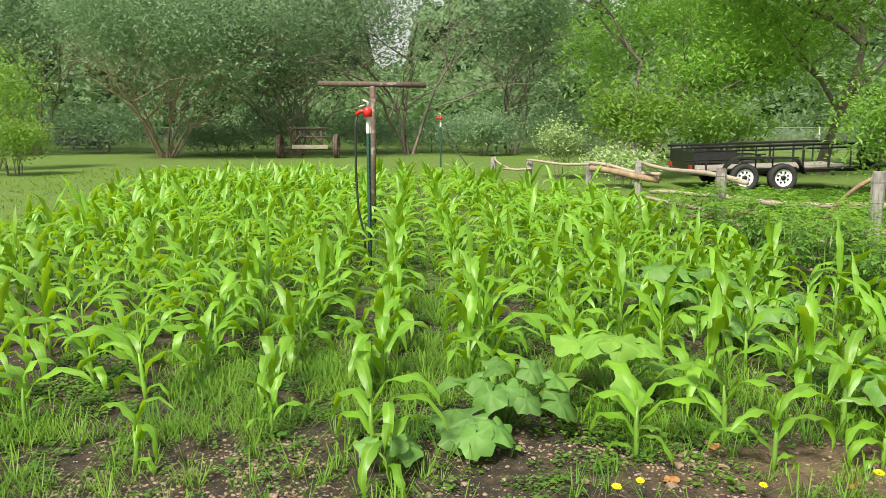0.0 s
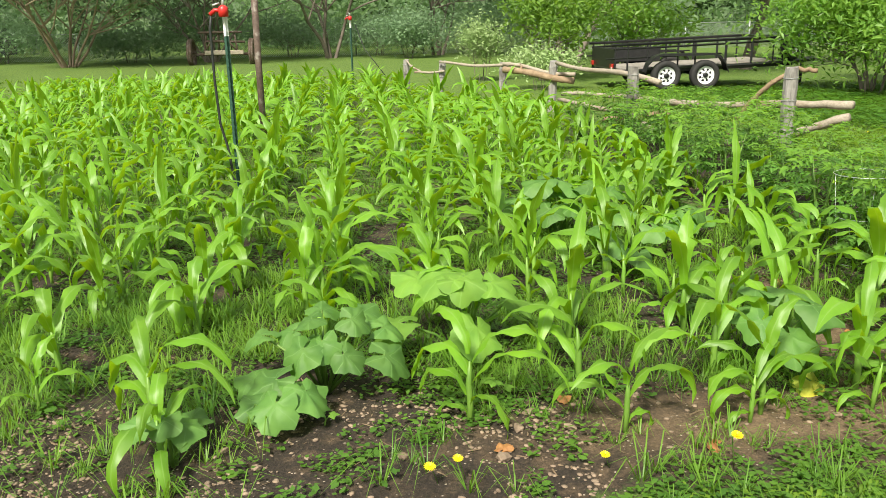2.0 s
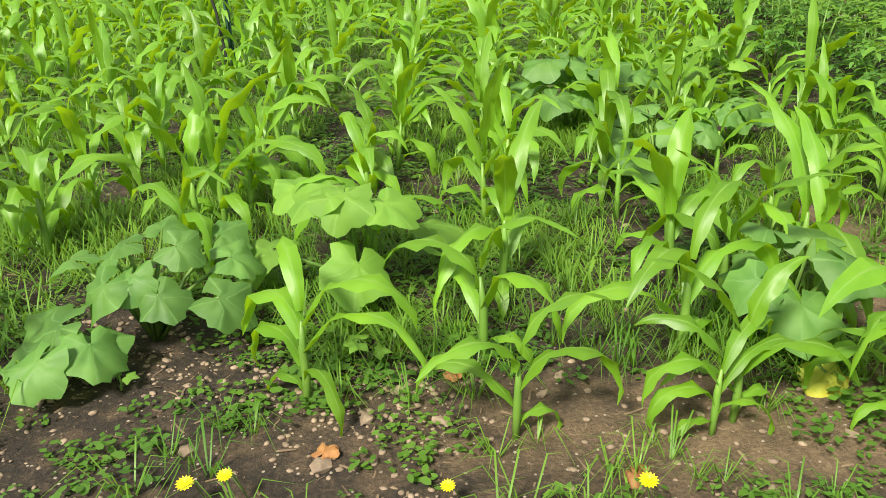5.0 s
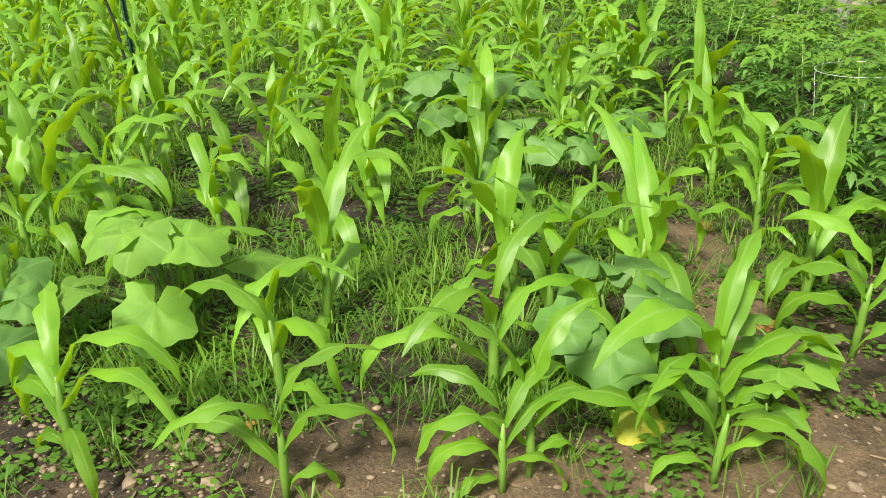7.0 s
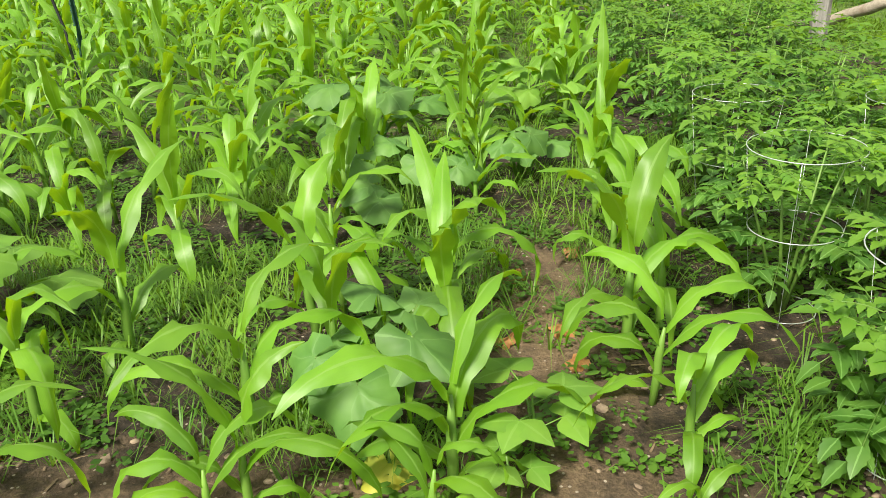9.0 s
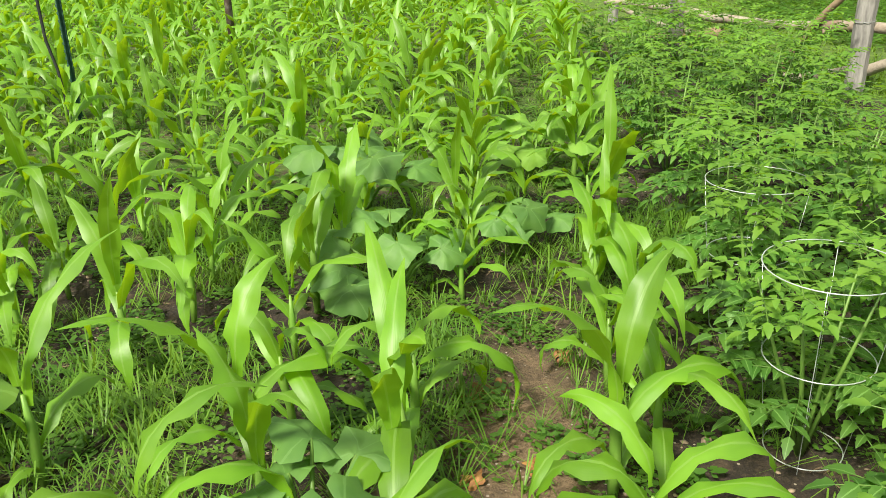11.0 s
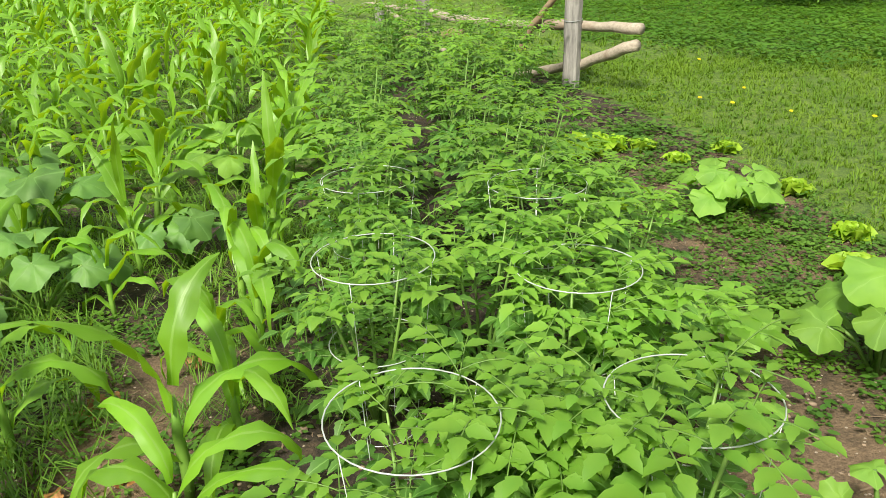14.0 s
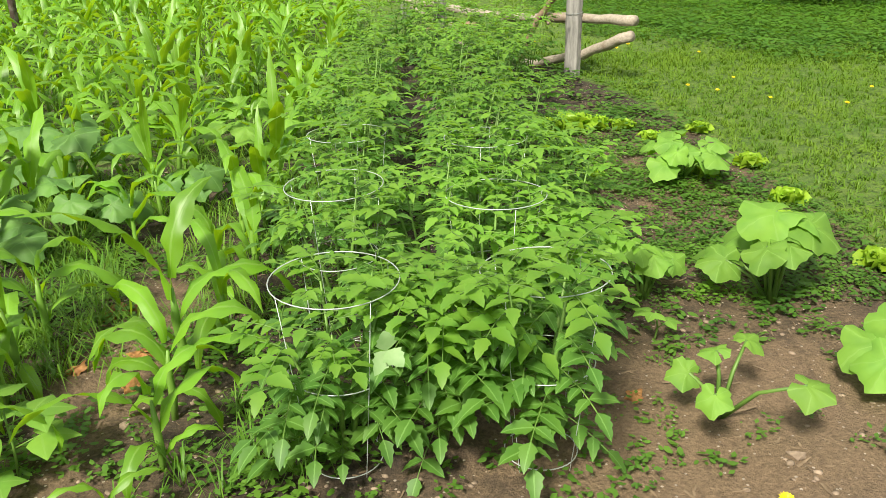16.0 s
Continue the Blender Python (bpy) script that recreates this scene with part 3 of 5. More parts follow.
def leaflet(g, p, d, n, ln, w, slot=0):
    """A pointed leaflet with toothed margins that bends down at its tip."""
    s = d.cross(n).normalized()
    vs, uv, fs = [p], [(0.5, 0)], []
    rows = ((0.14, 0.58), (0.31, 1.0), (0.40, 0.76), (0.55, 0.84), (0.63, 0.58), (0.80, 0.44))
    for t, q in rows:
        c = p + d * ln * t - n * ln * 0.22 * t * t
        vs += [c + s * w * q + n * w * 0.28 * q, c, c - s * w * q + n * w * 0.28 * q]
        uv += [(0, t), (0.5, t), (1, t)]
    vs.append(p + d * ln - n * ln * 0.26)
    uv.append((0.5, 1))
    fs += [(0, 2, 1), (0, 3, 2)]
    for i in range(len(rows) - 1):
        k = 1 + i * 3
        fs += [(k, k + 1, k + 4, k + 3), (k + 1, k + 2, k + 5, k + 4)]
    k = 1 + (len(rows) - 1) * 3
    fs += [(k, k + 1, k + 3), (k + 1, k + 2, k + 3)]
    g.add(vs, fs, uv, slot)


def compound_leaf(g, rnd, p, d, ln, slot=0, pairs=3, fat=0.36, stalk=1):
    """A tomato leaf: leaflets in pairs on a drooping stalk."""
    up = Vector((0, 0, 1))
    side = d.cross(up).normalized()
    pts = []
    for i in range(pairs + 2):
        s = i / (pairs + 1)
        pts.append(p + d * ln * s + up * (-0.30 * ln * s * s))
    tube(g, pts, 0.0022, 3, stalk, False)
    for i in range(1, pairs + 1):
        for k in (-1, 1):
            dd = (d * 0.45 + side * k + up * rnd.uniform(-0.35, 0.1)).normalized()
            l2 = ln * rnd.uniform(0.20, 0.40) * (0.75 + 0.4 * (i / pairs))
            leaflet(g, pts[i], dd, (up + dd * 0.25 + Vector((rnd.uniform(-0.3, 0.3), rnd.uniform(-0.3, 0.3), 0))).normalized(), l2, l2 * fat, slot)
    dd = (pts[-1] - pts[-2]).normalized()
    leaflet(g, pts[-1], dd, (up + dd * 0.4).normalized(), ln * 0.38, ln * 0.38 * fat, slot)


def tomato_meshes(seed, height, leaves, reach, fat=0.36):
    rnd = random.Random(seed)
    st, fo, tip = Geo(), Geo(), Geo()
    for b in range(5):
        a = b * 1.26 + rnd.uniform(-0.3, 0.3)
        r = reach * rnd.uniform(0.2, 0.55)
        h = height * rnd.uniform(0.75, 1.0)
        pts = [Vector((0, 0, -0.02)), Vector((math.cos(a) * r * 0.4, math.sin(a) * r * 0.4, h * 0.4)), Vector((math.cos(a) * r, math.sin(a) * r, h))]
        tube(st, [pts[0], pts[1], pts[1].lerp(pts[2], 0.86)], [0.009, 0.007, 0.003], 6)
        for i in range(leaves // 5):
            f = 0.26 + 0.74 * (i + rnd.random()) / (leaves // 5)
            p = pts[0].lerp(pts[1], f / 0.4) if f < 0.4 else pts[1].lerp(pts[2], min(1, (f - 0.4) / 0.6))
            t = rnd.uniform(0, 6.28) if rnd.random() < 0.4 else a + rnd.gauss(0, 0.9)
            d = Vector((math.cos(t), math.sin(t), rnd.uniform(-0.35, 0.55) + 0.35 * f)).normalized()
            compound_leaf(tip if f > 0.8 else fo, rnd, p, d, rnd.uniform(0.17, 0.28) * (1 - 0.25 * f), 0, 4, fat)
        for i in range(4):
            t = i * 1.57 + rnd.uniform(-0.4, 0.4)
            compound_leaf(tip, rnd, pts[2] - Vector((0, 0, 0.03 * i)), Vector((math.cos(t), math.sin(t), 0.55)).normalized(), rnd.uniform(0.11, 0.18), 0, 2, fat)
    return st.mesh("stem", [VINE]), fo.mesh("foliage", [TOMATO, VINE]), tip.mesh("young_leaves", [TOMATO_TIP, VINE])


TOM = [tomato_meshes(20 + i, 0.74, 60, 0.33, 0.30) for i in range(3)] + [tomato_meshes(30 + i, 0.80, 50, 0.42, 0.28) for i in range(3)]
TOM_AT = [(3.80, 4.00, 0), (4.38, 4.00, 1), (4.10, 4.08, 2), (3.71, 4.80, 3), (4.28, 4.68, 1), (3.70, 5.50, 4), (4.32, 5.25, 5), (4.06, 5.02, 3), (4.55, 4.72, 4), (3.68, 6.05, 5), (4.30, 5.75, 3), (3.66, 6.80, 4), (4.28, 6.45, 5),
          (3.62, 7.55, 3), (4.26, 7.20, 4), (3.60, 8.30, 5), (4.22, 8.00, 3), (3.56, 9.10, 4), (4.18, 8.80, 5), (3.5, 9.9, 3), (4.15, 9.6, 4), (4.7, 8.6, 5), (4.75, 9.5, 3), (4.05, 10.5, 4), (4.7, 7.3, 3), (4.72, 6.3, 5), (4.7, 5.5, 4), (4.65, 10.2, 5), (3.75, 10.9, 4), (4.25, 11.2, 3), (4.62, 10.9, 5), (3.85, 11.8, 4), (3.3, 11.6, 5), (5.0, 9.9, 3)]
for x, y, k in TOM_AT:
    e = group_of("tomato_plant", "bushy green tomato plant growing through a wire cage", "tomato plant", "tomato plants", "", (x, y, height_at(x, y)))
    e.rotation_euler = (0, 0, R.uniform(0, 6.28))
    s = R.uniform(0.9, 1.08)
    e.scale = (s, s, s * (0.76 if x > 4.45 and y < 8 else 0.98 if y > 5 else 0.93))
    for nm, me in zip(("stem", "foliage", "young_leaves"), TOM[k]):
        part(nm, me, e)
g = Geo()
for d, ln in (((0.5, -0.6, -0.1), 0.075), ((-0.3, -0.5, -0.5), 0.065), ((0.0, -0.2, 0.9), 0.07)):
    leaflet(g, Vector((0.0, 0.0, 0.0)), Vector(d).normalized(), Vector((0.2, -0.7, 0.6)).normalized(), ln, ln * 0.4)
pale = tagged(new("tomato_sprig", g.mesh("tomato_sprig", [PALE_LEAF])), "pale bleached tomato leaf sprig on the plants", "leaf")
pale.location = (3.96, 3.68, 0.56)


def tomato_cage():
    e = group_of("tomato_cage", "round galvanised wire tomato cage standing over a plant", "plant cage", "tomato cages")
    for z, r in ((0.62, 0.182), (0.34, 0.15), (0.03, 0.11)):
        g = Geo()
        ring(g, (0, 0, z), r, 0.0019, 36, 0, (0.02, 0.0))
        part("hoop", g.mesh("hoop", [WIRE]), e)
    for k in range(4):
        a = 0.5 + k * math.pi / 2
        g = Geo()
        tube(g, [(math.cos(a) * r, math.sin(a) * r, z) for z, r in ((-0.06, 0.10), (0.03, 0.11), (0.34, 0.15), (0.62, 0.182))], 0.0012, 5)
        part("leg", g.mesh("leg", [WIRE]), e)
    return e


cage = tomato_cage()
CAGES = [(3.80, 4.00), (4.39, 4.00), (3.715, 4.80), (4.30, 4.70), (3.68, 5.60), (4.30, 5.42)]
for i, (x, y) in enumerate(CAGES):
    m = pose(x, y, height_at(x, y), R.uniform(-0.6, 0.6), R.uniform(-0.6, 0.6), R.uniform(0, 360))
    if i == 0:
        cage.matrix_basis = m
    else:
        copy_thing(cage, m)


def lettuce(x, y, r, seed):
    rnd = random.Random(seed)
    g = Geo()
    for i in range(26):
        a, f = i * 2.4, i / 26
        e = radians(34 + 52 * f)
        d = Vector((math.cos(a) * math.cos(e), math.sin(a) * math.cos(e), math.sin(e)))
        sd = Vector((-math.sin(a), math.cos(a), 0))
        ln = r * (1.0 - 0.45 * f)
        sp = [Vector((0, 0, 0.01)) + d * ln * s for s in (0, 0.35, 0.7, 1.0)]
        strip(g, sp, [sd] * 4, [0.1 * ln, 0.28 * ln, 0.46 * ln, 0.30 * ln], 0, 0.3, 0.9, 5, rnd.uniform(0, 6))
    o = tagged(new("lettuce", g.mesh("lettuce", [LETTUCE])), "bright yellow-green leaf lettuce in the soil bed", "lettuce", "lettuce plants")
    o.location = (x, y, height_at(x, y) - 0.01)


for i, (x, y, r) in enumerate([(6.10, 6.95, 0.12), (6.06, 6.24, 0.12), (5.84, 5.79, 0.15), (6.04, 7.83, 0.11), (5.10, 7.95, 0.19), (4.94, 7.83, 0.17), (5.3, 8.0, 0.15), (5.5, 7.96, 0.12), (5.72, 6.75, 0.13), (5.62, 7.6, 0.1), (6.1, 5.3, 0.13), (5.0, 7.2, 0.12), (5.05, 6.8, 0.1)]):
    lettuce(x, y, r, 60 + i)


# ---- fence, posts, trailer ----
def fence_post(x, y, h, w, lean=0.0):
    """A square weathered post with worn edges and a split top."""
    g = Geo()
    rnd = random.Random(int(x * 100))
    lv = 9
    vs, fs = [], []
    for i in range(lv + 1):
        z = -0.1 + (h + 0.1) * i / lv
        for k in range(8):
            a = math.pi / 4 * k + 0.39
            r = w * 0.56 * (1 + rnd.uniform(-0.05, 0.05)) * (0.86 if i == lv else 1)
            vs.append(Vector((r * math.cos(a) + lean * z, r * math.sin(a), z + (rnd.uniform(-0.02, 0.015) if i == lv else 0))))
    for i in range(lv):
        for k in range(8):
            q = (k + 1) % 8
            fs.append((i * 8 + k, i * 8 + q, i * 8 + 8 + q, i * 8 + 8 + k))
    fs.append(tuple(lv * 8 + k for k in range(8)))
    g.add(vs, fs)
    e = group_of("fence_post", "weathered grey wooden fence post set in the ground", "fence post", "fence posts", "", (x, y, 0))
    part("post", g.mesh("post", [WOOD], False), e)
    for z in (h * 0.62, h * 0.88):
        w2 = Geo()
        ring(w2, (lean * z, 0, z), w * 0.6, 0.003, 12, 0, (0.1, 0.05), 4)
        part("wire_tie", w2.mesh("wire_tie", [CHAIN]), e)


for i, (x, y, h) in enumerate(FENCE):
    fence_post(x, y, h, 0.145 if i < 2 else 0.13, (0, 0.0, 0.02, 0.03, 0.09, 0.0)[i])


def bent_pole(pts, r0, r1, seed, material, label, name="fence_rail"):
    """A pole that bends through a few points, thickness drifting, with a knot and a sawn end."""
    rnd = random.Random(seed)
    ps = [Vector(p) for p in pts]
    line = []
    for a, b in zip(ps, ps[1:]):
        line += [a.lerp(b, k / 5) + Vector((rnd.gauss(0, 0.006), rnd.gauss(0, 0.006), rnd.gauss(0, 0.006))) for k in range(5)]
    line.append(ps[-1])
    n = len(line) - 1
    rad = [(r0 + (r1 - r0) * i / n) * rnd.uniform(0.9, 1.12) for i in range(n + 1)]
    g = Geo()
    tube(g, line, rad, 10)
    for k in range(2):
        i = rnd.randrange(2, n - 1)
        tube(g, [line[i], line[i] + Vector((rnd.uniform(-1, 1), -0.6, rnd.uniform(-1, 1))).normalized() * rad[i] * 2.0], [rad[i] * 0.5, rad[i] * 0.3], 6)
    tagged(new(name, g.mesh(name, [material])), label, "fence rail", "crooked fence rails")


def crooked_rail(a, b, r0, r1, seed, material, label, bow=0.06, name="fence_rail"):
    """A crooked pole between two points, with knots and a sawn end."""
    rnd = random.Random(seed)
    a, b = Vector(a), Vector(b)
    n = 12
    d = (b - a).normalized()
    u = d.cross(Vector((0, 0, 1))).normalized()
    w = u.cross(d)
    pts, rad = [], []
    ph = rnd.uniform(0, 6)
    for i in range(n + 1):
        s = i / n
        k = math.sin(math.pi * s)
        pts.append(a.lerp(b, s) + w * bow * k * math.sin(3.2 * s + ph) + u * bow * 0.6 * k * math.sin(5 * s + ph * 2))
        rad.append((r0 + (r1 - r0) * s) * rnd.uniform(0.88, 1.12))
    g = Geo()
    tube(g, pts, rad, 9)
    for k in range(2):
        i = rnd.randrange(3, n - 2)
        tube(g, [pts[i], pts[i] + (u * rnd.uniform(-1, 1) + w).normalized() * rad[i] * 1.9], [rad[i] * 0.55, rad[i] * 0.3], 6)
    tagged(new(name, g.mesh(name, [material])), label, "fence rail", "crooked fence rails")


POLE = "crooked peeled pole rail tied to the wooden fence"
P = [Vector((x, y, 0)) for x, y, h in FENCE]


def by(i, z, dx=0.0, dy=-0.12):
    return P[i] + Vector((dx, dy, z))


bent_pole([(4.20, 12.26, 0.50), (4.60, 11.64, 0.46), (4.93, 11.16, 0.47), (5.52, 10.27, 0.56), (5.94, 9.60, 0.60)], 0.048, 0.046, 1, RAIL, POLE)
bent_pole([(4.97, 11.04, 0.03), (5.16, 10.78, 0.02), (5.58, 10.17, 0.23), (5.92, 9.62, 0.46)], 0.038, 0.05, 2, RAIL, "barked pole leaning from the ground on a fence post")
bent_pole([(5.00, 10.93, 0.02), (5.16, 10.68, 0.47), (5.34, 10.42, 0.80), (5.58, 10.22, 0.98), (5.72, 10.05, 0.96)], 0.034, 0.026, 3, BRANCH, "brown forked branch leaning on the fence rails", "leaning_branch")
bent_pole([(3.90, 12.66, 0.14), (4.25, 12.16, 0.22), (4.58, 11.72, 0.33)], 0.04, 0.055, 4, BRANCH, POLE)
bent_pole([(4.28, 12.20, 0.22), (4.36, 12.0, 0.12), (4.50, 11.72, 0.02)], 0.035, 0.03, 5, RAIL, POLE)
crooked_rail(by(2, 0.86, 0.05, -0.12), by(1, 0.72, 0.32, -0.2), 0.034, 0.042, 6, RAIL, POLE, 0.07)
crooked_rail(by(3, 0.82), by(2, 0.66, 0.35, -0.25), 0.035, 0.035, 7, RAIL, POLE, 0.05)
crooked_rail(by(3, 0.72, 0, -0.24), by(2, 0.56, 0.3, -0.34), 0.06, 0.06, 8, BRANCH, "thick grey-brown split log rail on the fence", 0.03)
crooked_rail(by(4, 0.80), by(3, 0.80, 0.1, -0.2), 0.024, 0.03, 9, RAIL, POLE, 0.04)
crooked_rail(by(5, 0.78), by(4, 0.58, -0.35, 0.1), 0.02, 0.022, 10, RAIL, POLE, 0.03)
crooked_rail(by(4, 0.6, -0.5, 0.1), by(4, 0.62, 0.1), 0.022, 0.024, 11, RAIL, POLE, 0.02)
crooked_rail(by(2, 0.22, 0.1), by(1, 0.3, 0.15, -0.2), 0.035,0.035, 12, RAIL, POLE, 0.04)
crooked_rail((3.45, 13.45, 0.46), (4.20, 12.28, 0.52), 0.03, 0.035, 13, RAIL, POLE, 0.03)


def wheel(parent, x, y, z, r=0.33, width=0.21, turn=0.0, face=-1):
    """A trailer wheel on its axle along y: tyre with a rounded shoulder, white rim with eight holes, hub."""
    e = new("wheel")
    e.parent = parent
    e.matrix_basis = pose(x, y, z, 0, 0, turn)
    t = Geo()
    prof = [(0.60, -0.42), (0.80, -0.5), (0.94, -0.46), (1.0, -0.3), (1.0, 0.3), (0.94, 0.46), (0.80, 0.5), (0.60, 0.42)]
    n = 32
    vs = [Vector((r * p * math.cos(a), width * q, r * p * math.sin(a))) for a in (2 * math.pi * i / n for i in range(n)) for p, q in prof]
    k = len(prof)
    t.add(vs, [(i * k + j, i * k + (j + 1) % k, ((i + 1) % n) * k + (j + 1) % k, ((i + 1) % n) * k + j) for i in range(n) for j in range(k)])
    part("tyre", t.mesh("tyre", [TYRE]), e)
    g = Geo()
    prof = [(0.62, face * 0.42), (0.58, face * 0.40), (0.55, face * 0.26), (0.44, face * 0.22), (0.30, face * 0.30), (0.16, face * 0.32)]
    k = len(prof)
    m = 32
    vs = [Vector((r * p * math.cos(a), width * q, r * p * math.sin(a))) for a in (2 * math.pi * i / m for i in range(m)) for p, q in prof]
    fs = []
    for i in range(m):
        for j in range(k - 1):
            if j == 3 and i % 4 in (1, 2):
                continue
            fs.append((i * k + j, i * k + j + 1, ((i + 1) % m) * k + j + 1, ((i + 1) % m) * k + j))
    g.add(vs, fs)
    part("rim", g.mesh("rim", [WHITE_STEEL]), e)
    h = Geo()
    tube(h, [(0, width * 0.1 * face, 0), (0, width * 0.42 * face, 0), (0, width * 0.46 * face, 0)], [r * 0.2, r * 0.17, r * 0.08], 12)
    for i in range(5):
        a = i * 1.257
        tube(h, [(r * 0.24 * math.cos(a), width * 0.28 * face, r * 0.24 * math.sin(a)), (r * 0.24 * math.cos(a), width * 0.38 * face, r * 0.24 * math.sin(a))], 0.011, 6)
    tube(h, [(0, width * 0.05 * face, 0), (0, width * 0.1 * face, 0)], r * 0.57, 20)
    part("hub", h.mesh("hub", [BLACK_STEEL]), e)


def utility_trailer():
    """A tandem-axle flat trailer with open side rails; x runs to the tongue, the bed's near side is at y = 0."""
    e = group_of("utility_trailer", "black steel tandem utility trailer parked on the lawn", "trailer", "", "", (5.52, 18.9, 0))
    L, W, Z = 4.15, 1.95, 0.47
    tilt = 0.030

    def up(x):
        return tilt * (x - 1.9)

    fr, posts, rails = Geo(), Geo(), Geo()
    for y in (0.0, W):
        tube(fr, [(0.3, y, Z + up(0)), (L + 0.25, y, Z + up(L + 0.25))], 0.055, 4)
        tube(rails, [(0.22, y, 1.06 + up(0)), (L, y, 1.06 + up(L))], 0.034, 4)
        tube(rails, [(0.28, y, 0.97 + up(0)), (L - 0.05, y, 0.97 + up(L))], 0.022, 4)
        tube(rails, [(0.1, y, 0.76 + up(0)), (2.75, y, 0.76 + up(2.75))], 0.018, 4)
        for x in (0.32, 0.6, 1.05, 1.75, 2.15, 2.85, 3.45, 3.95):
            tube(posts, [(x, y, Z + up(x)), (x, y, 1.06 + up(x))], 0.032 if x in (2.85, 3.45) else 0.022, 4)
    for i in range(7):
        x = 0.35 + i * 0.62
        tube(fr, [(x, 0, Z - 0.02 + up(x)), (x, W, Z - 0.02 + up(x))], 0.035, 4)
    for y in (0.15, W - 0.15):
        tube(fr, [(L, y, Z + up(L)), (L + 1.3, W / 2, Z + up(L + 1.3))], 0.05, 4)
    tube(fr, [(L + 1.0, W / 2, 0.02), (L + 1.0, W / 2, 0.95)], 0.035, 8)
    tube(fr, [(L + 1.0, W / 2, -0.0), (L + 1.0, W / 2, 0.025)], 0.09, 10)
    tube(rails, [(L, 0, 1.06 + up(L)), (L, W, 1.06 + up(L))], 0.03, 4)
    part("frame", fr.mesh("frame", [BLACK_STEEL], False), e)
    part("upright", posts.mesh("upright", [BLACK_STEEL], False), e)
    part("side_rail", rails.mesh("side_rail", [BLACK_STEEL], False), e)
    for i in range(9):
        d = Geo()
        y = 0.06 + i * (W - 0.1) / 9
        vs = [(0.35, y, Z + 0.035 + up(0)), (L, y, Z + 0.035 + up(L)), (L, y + 0.195, Z + 0.035 + up(L)), (0.35, y + 0.195, Z + 0.035 + up(0))]
        vs += [(a, b, c + 0.035) for a, b, c in vs]
        d.add([Vector(v) for v in vs], [(3, 2, 1, 0), (4, 5, 6, 7), (0, 1, 5, 4), (1, 2, 6, 5), (2, 3, 7, 6), (3, 0, 4, 7)])
        part("deck_board", d.mesh("deck_board", [DECK], False), e)
    for y0, y1 in ((-0.30, -0.03), (W + 0.03, W + 0.30)):
        f = Geo()
        prof = [(0.92, 0.42), (1.0, 0.62), (1.14, 0.76), (1.3, 0.81), (2.45, 0.81), (2.62, 0.76), (2.74, 0.62), (2.82, 0.42)]
        vs, fs = [], []
        for x, z in prof:
            vs += [Vector((x, y0, z - 0.05)), Vector((x, y0, z)), Vector((x, y1, z))]
        for i in range(len(prof) - 1):
            fs += [(i * 3, i * 3 + 3, i * 3 + 4, i * 3 + 1), (i * 3 + 1, i * 3 + 4, i * 3 + 5, i * 3 + 2)]
        f.add(vs, fs)
        fo = part("fender", f.mesh("fender", [BLACK_STEEL], False), e)
        sol = fo.modifiers.new("thick", "SOLIDIFY")
        sol.thickness = 0.012
        fc = 1 if y0 > 0 else -1
        for x in (1.43, 2.32):
            wheel(e, x, (y0 + y1) / 2, 0.33, 0.33, 0.2, 0, fc)
    for x in (1.43, 2.32):
        a = Geo()
        tube(a, [(x, -0.2, 0.33), (x, W + 0.2, 0.33)], 0.035, 8)
        part("axle", a.mesh("axle", [BLACK_STEEL]), e)
    wheel(e, L + 0.32, 0.25, 0.90, 0.33, 0.2, 35, -1)
    s = Geo()
    tube(s, [(L, 0.3, Z + 0.1), (L + 0.25, 0.32, 0.90)], 0.03, 4)
    part("spare_bracket", s.mesh("spare_bracket", [BLACK_STEEL], False), e)
    t = Geo()
    for y in (0.05, W - 0.2):
        box(t, (0.25, y, 0.5), (0.3, y + 0.15, 0.6), 0, 0.008)
    part("tail_lamp", t.mesh("tail_lamp", [LAMP_RED], False), e)
    r = Geo()
    box(r, (0.30, 0.0, 0.50), (0.34, W, 0.92), 0, 0.006)
    box(r, (0.4, W - 0.05, 0.55), (2.0, W - 0.02, 0.9), 0, 0.006)
    part("ramp_gate", r.mesh("ramp_gate", [BLACK_STEEL], False), e)


utility_trailer()


def clothesline_post():
    e = group_of("clothesline_post", "rusty steel pipe T-shaped clothesline post in the corn", "clothesline post", "", "", (-1.06, 12.3, 0))
    g = Geo()
    tube(g, [(0, 0, -0.1), (0.0, 0, 1.0), (0.01, 0, 2.14)], 0.045, 12)
    part("upright_pipe", g.mesh("upright_pipe", [RUST]), e)
    g = Geo()
    tube(g, [(-0.81, 0.05, 2.18), (0.81, -0.02, 2.155)], 0.042, 12)
    part("cross_pipe", g.mesh("cross_pipe", [RUST]), e)
    g = Geo()
    for x in (-0.7, -0.3, 0.3, 0.7):
        ring(g, (x, 0, 2.16), 0.05, 0.005, 10, 0, (0, 0), 4)
    part("line_hook", g.mesh("line_hook", [RUST]), e)


clothesline_post()


